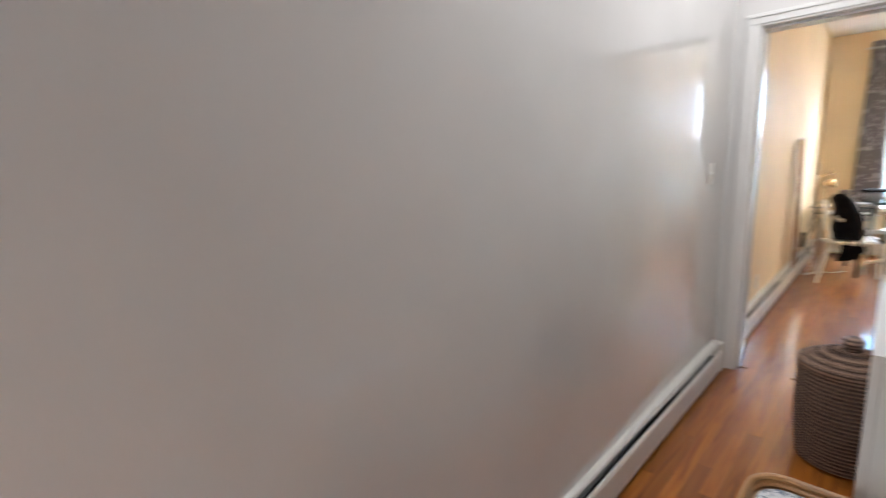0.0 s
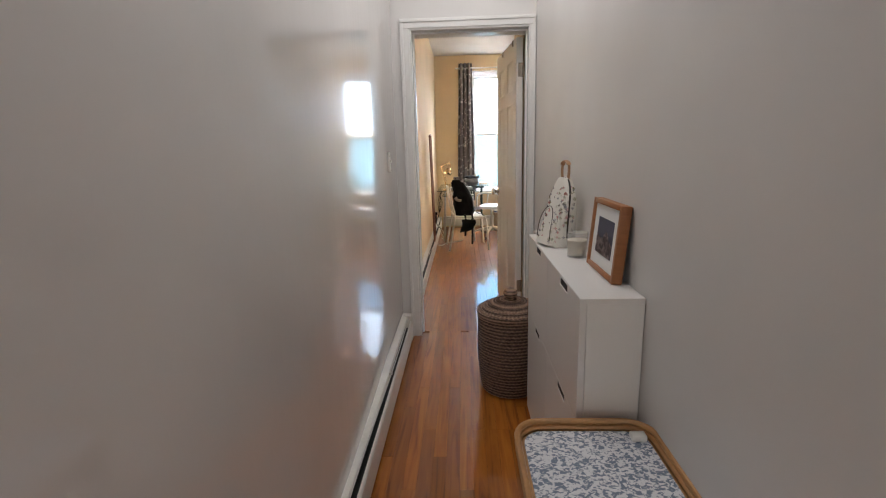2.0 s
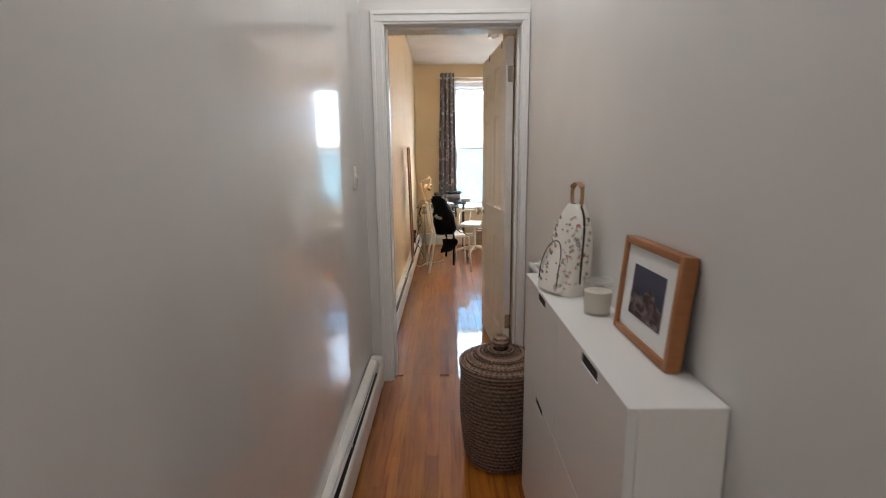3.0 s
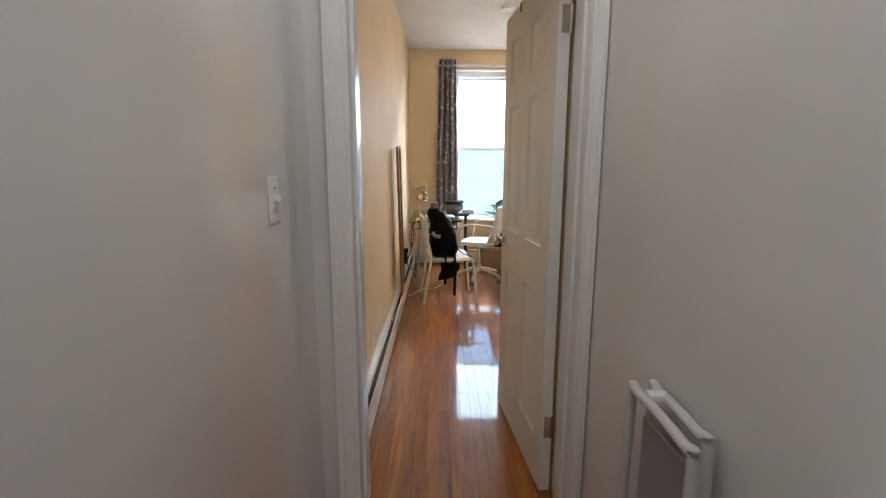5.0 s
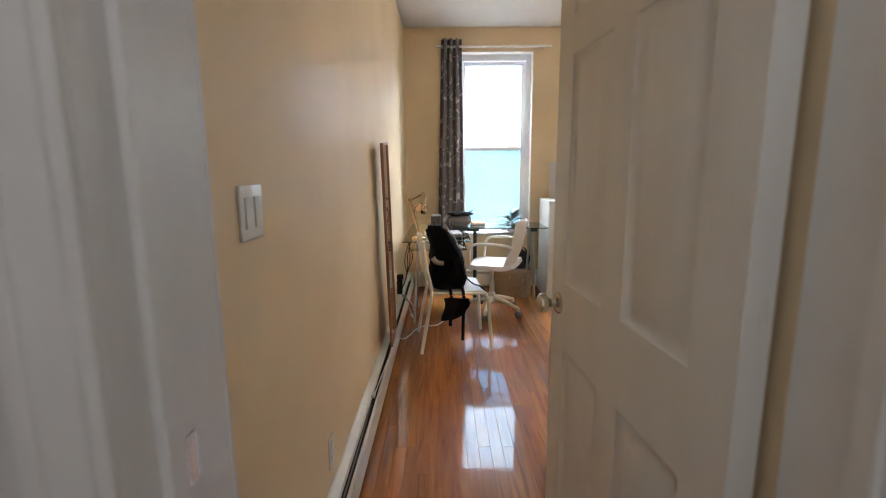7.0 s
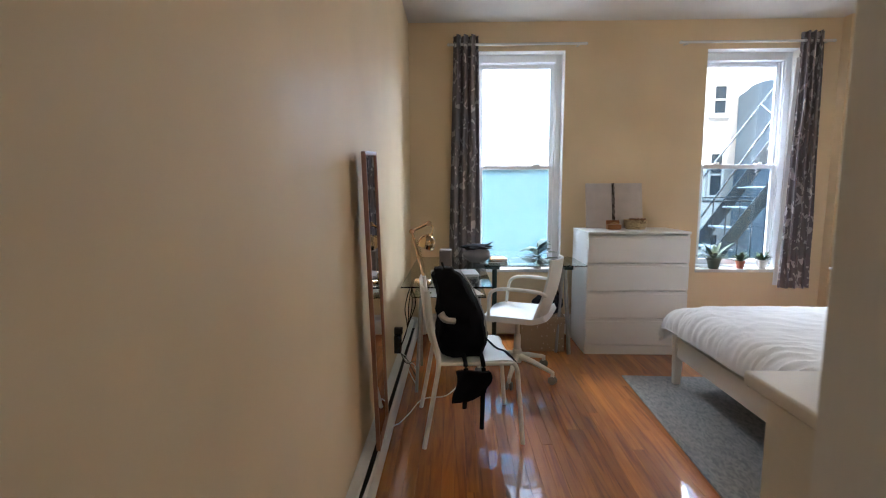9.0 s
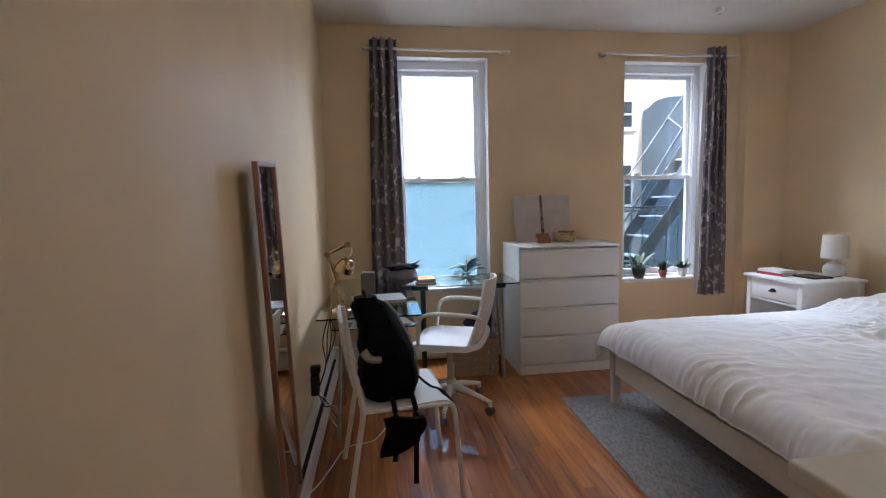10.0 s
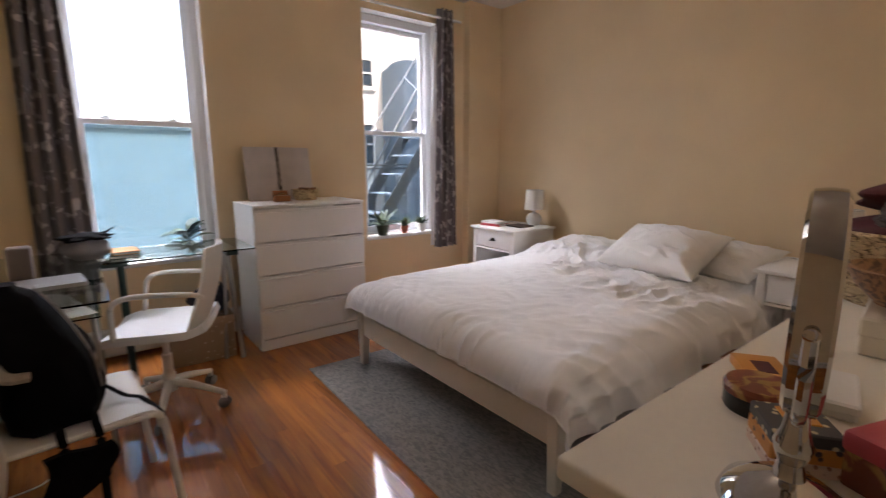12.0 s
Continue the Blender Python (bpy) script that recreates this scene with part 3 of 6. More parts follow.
def wicker_basket():
    t = thing("wicker_basket", pose(0.675, 4.615, 0.0, 0, 0, 20), "round dark brown coiled wicker laundry basket with lid", "basket")

    def coil(rings, fn, seg=200):
        b = bmesh.new()
        rows = []
        for i in range(rings * 4 + 1):
            r, z, nr, nz = fn(i / (rings * 4))
            ph = i / 4
            bulge = 0.0075 * abs(math.sin(ph * math.pi)) ** 0.7
            row = []
            for k in range(seg):
                a = k * math.tau / seg
                weave = 0.0040 * math.sin(a * 50 + (math.floor(ph) % 2) * math.pi + ph * 0.6)
                jit = 0.0018 * noise.noise((math.cos(a) * 6, math.sin(a) * 6, ph * 0.9))
                o = bulge + weave * abs(math.sin(ph * math.pi)) + jit
                rr = r + nr * o
                row.append(b.verts.new((rr * math.cos(a), rr * math.sin(a), z + nz * o)))
            rows.append(row)
        for p, q in zip(rows, rows[1:]):
            for k in range(seg):
                b.faces.new((p[k], p[(k + 1) % seg], q[(k + 1) % seg], q[k]))
        b.faces.new(rows[0][::-1])
        b.faces.new(rows[-1])
        return b
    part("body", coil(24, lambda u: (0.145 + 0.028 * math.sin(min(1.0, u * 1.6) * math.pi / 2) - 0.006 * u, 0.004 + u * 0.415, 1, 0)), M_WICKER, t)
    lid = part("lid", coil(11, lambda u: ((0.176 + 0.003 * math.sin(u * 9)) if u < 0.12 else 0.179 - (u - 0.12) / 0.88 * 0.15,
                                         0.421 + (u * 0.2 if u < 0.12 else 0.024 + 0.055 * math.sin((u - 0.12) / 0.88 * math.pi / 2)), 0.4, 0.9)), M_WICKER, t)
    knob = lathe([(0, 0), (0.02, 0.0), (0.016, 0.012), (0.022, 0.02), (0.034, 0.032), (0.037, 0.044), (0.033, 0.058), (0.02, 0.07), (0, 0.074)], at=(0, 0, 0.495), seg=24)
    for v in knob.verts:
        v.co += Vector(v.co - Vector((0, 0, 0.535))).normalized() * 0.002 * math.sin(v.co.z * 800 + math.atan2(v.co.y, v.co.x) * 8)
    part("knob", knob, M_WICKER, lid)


def mini_backpack():
    t = thing("mini_backpack", pose(0.815, 4.13, 0.90, 0, 0, -74), "small white patterned backpack with tan handle", "backpack")
    # local: front faces -y, width along x

    def shell(w, d, h, nz=18, seg=32, taper=0.68):
        b = bmesh.new()
        rows = []
        for i in range(nz + 1):
            u = i / nz
            k = (1 - max(0.0, (u - 0.45) / 0.55) ** 2.6 * taper) * (1.0 if u > 0.06 else 0.93 + u)
            kd = 1 - 0.62 * u ** 1.6
            row = []
            for s in range(seg):
                a = s * math.tau / seg
                cx, cy = math.cos(a), math.sin(a)
                e = 0.55
                x = math.copysign(abs(cx) ** e, cx) * w / 2 * k
                y = math.copysign(abs(cy) ** e, cy) * d / 2 * kd
                row.append(b.verts.new((x, y + 0.03 * u, u * h)))
            rows.append(row)
        for p, q in zip(rows, rows[1:]):
            for s in range(seg):
                b.faces.new((p[s], p[(s + 1) % seg], q[(s + 1) % seg], q[s]))
        b.faces.new(rows[0][::-1]), b.faces.new(rows[-1])
        return b
    part("body", shell(0.168, 0.10, 0.272), M_BAG, t)
    pocket = shell(0.118, 0.045, 0.15, taper=0.6)
    for v in pocket.verts:
        v.co += Vector((0, -0.053 + 0.02 * (v.co.z / 0.15), 0.012))
    po = part("front_pocket", pocket, M_BAG, t)
    part("piping", tube([(0.056 * math.cos(a), -0.062 + 0.03 * math.sin(a), 0.03 + 0.130 * max(0, math.sin(a)) ** 0.6) for a in [math.pi * k / 20 for k in range(21)]], 0.0016, seg=6), M_BROWN, po)
    part("zip", tube(arc([(0.083, 0.0, 0.04), (0.083, 0.004, 0.13), (0.070, 0.016, 0.215), (0.036, 0.026, 0.262), (-0.02, 0.028, 0.272)]), 0.0036, seg=6), M_BROWN, t)
    part("handle", tube(arc([(-0.022, 0.03, 0.268), (-0.026, 0.03, 0.30), (-0.02, 0.03, 0.328), (0.004, 0.03, 0.338), (0.026, 0.03, 0.326), (0.03, 0.03, 0.298), (0.026, 0.03, 0.268)]), 0.0105, seg=8, flat=0.28), M_TAN, t, "tan leather carrying loop")
    part("strap", tube(arc([(-0.09, 0.05, 0.03), (-0.145, 0.055, 0.045), (-0.165, 0.02, 0.03), (-0.12, 0.0, 0.008)]), 0.009, seg=8, flat=0.3), M_TAN, t)
    part("bag_clip", tube(arc([(0.09, 0.05, 0.03), (0.12, 0.06, 0.035), (0.135, 0.045, 0.02), (0.115, 0.03, 0.006)]), 0.004, seg=6), M_BROWN, t)
    cols = [mat("print_" + n, c, 0.4, vary=0.1) for n, c in (("brown", (0.10, 0.06, 0.05)), ("olive", (0.30, 0.28, 0.14)), ("rose", (0.50, 0.16, 0.14)), ("slate", (0.16, 0.16, 0.20)))]
    rg = random.Random(9)
    for j, (w, d, h, oy, oz, n) in enumerate(((0.168, 0.10, 0.272, 0.0, 0.0, 176), (0.118, 0.045, 0.15, -0.053, 0.012, 48))):
        for ci, c in enumerate(cols):
            for q in range(n // 4):
                b = bmesh.new()
                u = rg.uniform(0.08, 0.86)
                a = rg.uniform(math.pi * 0.92, math.pi * 2.08)
                k = 1 - max(0.0, (u - 0.45) / 0.55) ** 2.6 * (0.6 if j else 0.68)
                kd = 1 - 0.62 * u ** 1.6
                cx, cy = math.cos(a), math.sin(a)
                px = math.copysign(abs(cx) ** 0.55, cx) * w / 2 * k
                py = math.copysign(abs(cy) ** 0.55, cy) * d / 2 * kd + 0.03 * u + (0.02 * u if j else 0)
                nrm = Vector((cx / w * 0.1, cy / d * 0.14, 0.12)).normalized()
                sub = bmesh.new()
                s = rg.uniform(0.0045, 0.007)
                if q % 3 == 0:
                    for r in (0.35, 1.0):
                        add_tube(sub, [(s * r * math.cos(g * math.tau / 10), s * r * math.sin(g * math.tau / 10), 0) for g in range(10)], s * 0.16, seg=4, closed=True)
                else:
                    for g in range(4):
                        add_box(sub, -s * 0.22 + s * 0.7 * math.cos(g * math.pi / 2), s * 0.22 + s * 0.7 * math.cos(g * math.pi / 2),
                                -s * 0.22 + s * 0.7 * math.sin(g * math.pi / 2), s * 0.22 + s * 0.7 * math.sin(g * math.pi / 2), -0.0006, 0.0006)
                    add_box(sub, -s * 0.2, s * 0.2, -s * 0.2, s * 0.2, -0.0006, 0.0006)
                merge(b, sub, Matrix.Translation((px, py + oy, u * h + oz)) @ nrm.to_track_quat("Z", "Y").to_matrix().to_4x4())
                part("printed_motif", b, c, po if j else t)


def candle():
    t = thing("candle", pose(0.842, 3.897, 0.90), "cream wax candle in a clear glass tumbler", "candle")
    jar = part("glass_jar", lathe([(0.033, 0), (0.034, 0), (0.039, 0.090), (0.0382, 0.091), (0.0375, 0.090), (0.0325, 0.006), (0.033, 0)], seg=36), M_CLEAR, t)
    jar.visible_shadow = False
    wax = part("wax", lathe([(0, 0.007), (0.0318, 0.007), (0.0352, 0.062), (0.033, 0.064), (0, 0.063)], seg=36), M_WAX, t)
    part("wick", tube([(0, 0, 0.062), (0.001, 0, 0.072)], 0.001, seg=6), M_DARK, wax)


def picture_frame():
    # leans on the wall; local: x across, z up, front faces -y
    lean = 5.0
    t = thing("picture_frame", pose(0.852, 3.667, 0.9015, 0, 0, -90) @ pose(0, 0, 0, -lean, 0, 0), "honey-brown wooden picture frame with mountain photograph, leaning on wall", "picture frame")
    w, h, f, d = 0.138, 0.226, 0.016, 0.030
    b = box(-w, -w + f, 0, d, 0, h, 0.002, 2)
    add_box(b, w - f, w, 0, d, 0, h, 0.002, 2)
    add_box(b, -w + f, w - f, 0, d, 0, f, 0.002, 2)
    add_box(b, -w + f, w - f, 0, d, h - f, h, 0.002, 2)
    part("frame", b, M_OAK, t)
    part("mount", box(-w + f, w - f, 0.008, 0.012, f, h - f), M_PAPER, t, "white card mount")
    ph = part("photo", box(-0.076, 0.076, 0.0065, 0.0078, 0.056, 0.170), M_PHOTOSKY, t, "dusky photograph of a rocky summit")
    b = bmesh.new()
    n = 40
    crest = [0.098 + 0.034 * math.exp(-((i / n - 0.62) / 0.20) ** 2) + 0.016 * math.exp(-((i / n - 0.12) / 0.16) ** 2) + 0.007 * noise.noise((i * 0.45, 1, 2)) for i in range(n + 1)]
    top = [b.verts.new((-0.076 + 0.152 * i / n, 0.0055, crest[i])) for i in range(n + 1)]
    low = [b.verts.new((-0.076 + 0.152 * i / n, 0.0055, 0.056)) for i in range(n + 1)]
    for i in range(n):
        b.faces.new((low[i], low[i + 1], top[i + 1], top[i]))
    bmesh.ops.solidify(b, geom=b.faces[:], thickness=0.0006)
    part("mountain", b, M_PHOTO, ph)
    part("back_board", box(-w + 0.004, w - 0.004, d, d + 0.003, 0.004, h - 0.004), M_BROWN, t)


def tray_table():
    t = thing("tray_table", pose(0.732, 3.045, 0.0), "low rattan side table with blue floral cloth tray top", "table")
    x0, x1, y0, y1, z = -0.172, 0.172, -0.30, 0.30, 0.56
    part("tray_board", slab(round_loop(x0 + 0.01, x1 - 0.01, y0 + 0.01, y1 - 0.01, 0.06), z - 0.012, z), M_RATTAN, t)
    part("cloth", slab(round_loop(x0 + 0.016, x1 - 0.016, y0 + 0.016, y1 - 0.016, 0.055), z, z + 0.004), M_PRINT, t, "white cloth printed with blue flowers")
    for i, (zz, r, o) in enumerate(((z + 0.006, 0.009, 0.0), (z + 0.022, 0.008, 0.002), (z - 0.012, 0.009, -0.002))):
        part("rim_cane", tube(round_loop(x0 - o, x1 + o, y0 - o, y1 + o, 0.07, zz, 8), r, seg=8, closed=True), M_RATTAN, t)
    part("cloth_fold", box(0.112, 0.15, 0.235, 0.262, z + 0.0045, z + 0.021, 0.004, 2), M_PAPER, t, "turned-up white hem")
    for sx, sy in ((-1, -1), (1, -1), (-1, 1), (1, 1)):
        part("leg", tube([(sx * 0.135, sy * 0.25, z - 0.012), (sx * 0.15, sy * 0.265, 0.0)], 0.013, seg=10), M_RATTAN, t)
    part("lower_hoop", tube(round_loop(-0.146, 0.146, -0.262, 0.262, 0.05, 0.16, 6), 0.008, seg=8, closed=True), M_RATTAN, t)


def folding_stand():
    t = thing("folding_stand", pose(0.862, 4.735, 0.0), "folded grey-white tubular stand leaning against the hall wall", "stand")
    for x, h, w, bow in ((-0.018, 0.822, 0.130, 0.0), (0.018, 0.832, 0.110, 0.0)):
        pts = arc([(x - 0.012, -w, 0.012), (x - 0.006, -w, h * 0.5), (x, -w, h - 0.03), (x, -w + 0.03, h), (x, w - 0.03, h), (x, w, h - 0.03), (x - 0.006, w, h * 0.5), (x - 0.012, w, 0.012)], 5)
        fr = part("tube_frame", tube(pts, 0.011, seg=10), M_PLASTIC, t)
        for s in (-1, 1):
            part("foot", lathe([(0, 0), (0.014, 0), (0.014, 0.03), (0, 0.032)], at=(x - 0.012, s * w, 0), seg=12), M_DARK, fr)
    part("panel", box(-0.004, 0.004, -0.10, 0.10, 0.30, 0.77, 0.003, 1), mat("grey_cloth", (0.30, 0.28, 0.27), 0.8, grain=300), t, "grey cloth panel")
    part("clip", box(-0.02, 0.026, 0.04, 0.072, 0.815, 0.845, 0.006, 2), M_SWITCH, t)


def switch_plate(name, y, z, gangs, label):
    t = thing(name, pose(-0.005 if y < 5.3 else 0.0, y, z), label, "light switch")
    w = 0.035 if gangs == 1 else 0.058
    part("plate", box(0.0, 0.006, -w, w, -0.058, 0.058, 0.003, 3), M_SWITCH, t)
    if gangs == 1:
        part("toggle", box(0.004, 0.020, -0.005, 0.005, -0.004, 0.012, 0.003, 2), M_SWITCH, t)
        for s in (-1, 1):
            part("screw", lathe([(0, 0.0062), (0.003, 0.0062), (0.002, 0.0075), (0, 0.0076)], m=Euler((0, radians(90), 0)).to_matrix().to_4x4(), at=(0, 0, s * 0.03), seg=10), M_NICKEL, t)
    else:
        for s in (-1, 1):
            part("rocker", box(0.005, 0.010, s * 0.024 - 0.016, s * 0.024 + 0.016, -0.033, 0.033, 0.002, 2), M_SWITCH, t)


shoe_cabinet()
wicker_basket()
mini_backpack()
candle()
picture_frame()
tray_table()
folding_stand()
switch_plate("light_switch", 5.017, 1.232, 1, "white toggle light switch on the hall wall")

# ---- things in the bedroom ----
M_CHAIR = mat("white_chair_paint", (0.80, 0.78, 0.73), 0.4, vary=0.03)
M_SEATW = mat("white_woven_fabric", (0.78, 0.78, 0.80), 0.8, vary=0.05, grain=350, bump=0.3)
M_RUBBER = mat("grey_rubber", (0.18, 0.17, 0.16), 0.6)
M_GOLD = mat("brass", (0.58, 0.42, 0.24), 0.12, metal=1.0, vary=0.1)
M_STEEL = mat("brushed_steel", (0.42, 0.41, 0.40), 0.35, metal=1.0, vary=0.1)
M_GREEN = mat("dark_green_steel", (0.02, 0.05, 0.045), 0.4)
M_DESKG = glass("green_tinted_glass", (0.82, 0.93, 0.90))
M_COPPER = mat("rose_wood_frame", (0.32, 0.15, 0.09), 0.4, vary=0.2, stretch=(10, 10, 1))
M_DUVET = mat("white_cotton", (0.86, 0.855, 0.86), 0.9, vary=0.03, grain=500, bump=0.25, scale=2, sheen=0.2)
M_PILLOW = mat("white_pillow_cotton", (0.83, 0.81, 0.78), 0.9, vary=0.03, grain=500, bump=0.25, scale=2)
M_MATT = mat("tan_mattress_ticking", (0.50, 0.40, 0.30), 0.85, grain=300)
M_BEDP = mat("cream_bed_paint", (0.78, 0.73, 0.63), 0.4, vary=0.04)
M_RUG = two_tone("grey_wool_rug", (0.30, 0.285, 0.265), (0.17, 0.17, 0.17), "noise", 70, 0.34, 0.62, 0.95, (1, 0.45, 1), 5, 0.8)
M_CURT = two_tone("grey_leaf_curtain", (0.19, 0.17, 0.18), (0.52, 0.49, 0.49), "noise", 20, 0.38, 0.41, 0.9, (1, 1, 0.75), 1.0, 0.2)
M_LINING = mat("white_lining", (0.78, 0.79, 0.82), 0.9, vary=0.03)
M_CANVAS = mat("pale_taupe_canvas", (0.56, 0.50, 0.47), 0.8, vary=0.12, scale=9, grain=300)
M_BARK = two_tone("dark_brushwork", (0.35, 0.30, 0.26), (0.06, 0.045, 0.04), "noise", 60, 0.40, 0.6, 0.8, (1, 1, 0.3))
M_WEAVE = two_tone("natural_palm_weave", (0.62, 0.48, 0.28), (0.16, 0.10, 0.05), "noise", 70, 0.36, 0.5, 0.8, (1, 1, 2))
M_LEAF = mat("green_leaf", (0.018, 0.042, 0.014), 0.4, vary=0.35, scale=20)
M_LEAF2 = mat("variegated_leaf", (0.055, 0.085, 0.03), 0.4, vary=0.4, scale=30)
M_TERRA = mat("terracotta", (0.42, 0.12, 0.06), 0.7)
M_CERAM = mat("white_ceramic", (0.72, 0.70, 0.66), 0.3)
M_SOIL = mat("soil", (0.03, 0.02, 0.015), 0.95, grain=200, bump=0.5)
M_SHADE = mat("white_lampshade", (0.82, 0.79, 0.72), 0.8, vary=0.02)
M_NAVY = mat("navy_fabric", (0.012, 0.014, 0.03), 0.8, vary=0.3)
M_KRAFT = two_tone("dotted_kraft_card", (0.36, 0.26, 0.17), (0.62, 0.52, 0.42), "voronoi", 34, 0.18, 0.22, 0.8)
M_BLUEISH = mat("grey_blue_bag", (0.20, 0.20, 0.23), 0.6, vary=0.2)
M_RED = mat("red_print", (0.45, 0.05, 0.06), 0.5)
M_REDW = mat("dark_red_wool", (0.10, 0.02, 0.025), 0.9, vary=0.4, grain=200)
M_ORANGE = mat("orange_paper", (0.65, 0.27, 0.04), 0.5)
M_TINTOP = two_tone("lacquer_tin_lid", (0.22, 0.06, 0.03), (0.40, 0.20, 0.06), "noise", 40, 0.42, 0.5, 0.25)
M_LACQ = mat("black_lacquer", (0.015, 0.013, 0.012), 0.2)
M_POLKA = two_tone("polka_dot_card", (0.62, 0.26, 0.05), (0.05, 0.03, 0.03), "voronoi", 95, 0.25, 0.32, 0.5)
M_POLKA2 = two_tone("dark_dotted_card", (0.05, 0.05, 0.055), (0.65, 0.55, 0.35), "voronoi", 80, 0.2, 0.26, 0.5)
M_POLKA3 = two_tone("pale_speckled_card", (0.70, 0.55, 0.45), (0.35, 0.16, 0.10), "voronoi", 120, 0.2, 0.3, 0.5)
M_WOODB = two_tone("striped_olive_wood", (0.34, 0.17, 0.07), (0.10, 0.045, 0.02), "noise", 14, 0.40, 0.52, 0.4, (1, 8, 6), 3)


def panel_door():
    """A six-panel moulded door, hung on its hinges and open into the room."""
    w, h, d = 0.76, 2.005, 0.044
    t = thing("door_1", pose(0.806, 5.574, 0.012, 0, 0, 95.5), "white painted six-panel door standing open", "door")
    t["kind"] = "structure"
    # local: x along the leaf from the hinge, faces at y 0 (seen side, +y) and -d
    panels = []
    st, mid = 0.105, 0.095
    pw = (w - 2 * st - mid) / 2
    for x0 in (st, st + pw + mid):
        for z0, z1 in ((0.20, 0.80), (0.99, 1.585), (1.68, 1.885)):
            panels.append((x0, x0 + pw, z0, z1))
    b = bmesh.new()
    xs = sorted({0.0, w, *[p[0] for p in panels], *[p[1] for p in panels]})
    zs = sorted({0.0, h, *[p[2] for p in panels], *[p[3] for p in panels]})
    for yf, s in ((0.0, 1), (-d, -1)):
        cache = {}

        def vert(x, y, z):
            k = (round(x, 5), round(y, 5), round(z, 5))
            if k not in cache:
                cache[k] = b.verts.new((x, y, z))
            return cache[k]
        for xa, xb in zip(xs, xs[1:]):
            for za, zb in zip(zs, zs[1:]):
                if any(abs(p[0] - xa) < 1e-6 and p[2] - 1e-6 <= za and zb <= p[3] + 1e-6 and abs(p[1] - xb) < 1e-6 for p in panels):
                    steps = [(0.0, 0.0), (0.006, -0.005), (0.020, -0.0085), (0.030, -0.0085), (0.052, -0.002), (0.056, -0.0015)]
                    loops = []
                    for ins, dep in steps:
                        loops.append([vert(xx, yf + s * dep, zz) for xx, zz in ((xa + ins, za + ins), (xb - ins, za + ins), (xb - ins, zb - ins), (xa + ins, zb - ins))])
                    for q, r in zip(loops, loops[1:]):
                        for i in range(4):
                            b.faces.new((q[i], q[(i + 1) % 4], r[(i + 1) % 4], r[i]))
                    b.faces.new(loops[-1])
                else:
                    b.faces.new((vert(xa, yf, za), vert(xb, yf, za), vert(xb, yf, zb), vert(xa, yf, zb)))
    add_box(b, 0.004, w - 0.004, -d + 0.0100, -0.0100, 0.004, h - 0.004)
    for x0, x1, z0, z1 in ((0.0, 0.02, 0.0, h), (w - 0.02, w, 0.0, h), (0.02, w - 0.02, 0.0, 0.02), (0.02, w - 0.02, h - 0.02, h)):
        add_box(b, x0, x1, -d + 0.0003, -0.0003, z0, z1)
    bmesh.ops.recalc_face_normals(b, faces=b.faces[:])
    part("leaf", b, M_DOOR, t)
    for s, y in ((1, 0.0), (-1, -d)):
        turn = Euler((radians(-90 * s), 0, 0)).to_matrix().to_4x4()
        k = part("door_knob", lathe([(0, 0), (0.031, 0.0), (0.032, 0.004), (0.026, 0.009), (0.013, 0.012), (0.0115, 0.024), (0.016, 0.031), (0.026, 0.038), (0.0285, 0.047), (0.026, 0.056), (0.015, 0.062), (0, 0.0635)], at=(w - 0.062, y, 0.925), m=turn, seg=32), M_NICKEL, t, "satin nickel round knob")
    part("latch_plate", box(w - 0.0005, w + 0.0015, -d + 0.005, -0.005, 0.90, 0.955, 0.0005, 1), M_NICKEL, t)
    for z in (0.28, 1.80):
        hg = box(-0.0022, 0.0005, -d + 0.008, -0.012, z - 0.045, z + 0.045, 0.0006, 1)
        add_tube(hg, [(-0.004, -d - 0.001, z - 0.047), (-0.004, -d - 0.001, z + 0.047)], 0.005, seg=10)
        add_box(hg, -0.0030, 0.0, -d, -d + 0.010, z - 0.044, z + 0.044)
        part("hinge", hg, M_NICKEL, t, "tarnished nickel butt hinge")
    for x in (0.12, 0.50):
        hook = box(x - 0.012, x + 0.012, -0.002, 0.0022, h - 0.035, h + 0.003, 0.0006, 1)
        add_box(hook, x - 0.012, x + 0.012, -d - 0.003, 0.0022, h + 0.001, h + 0.004, 0.0006, 1)
        add_box(hook, x - 0.012, x + 0.012, -d - 0.003, -d - 0.0005, h - 0.20, h + 0.003, 0.0006, 1)
        part("over_door_hook", hook, M_LACQ, t, "black metal strap hook over the door's top")


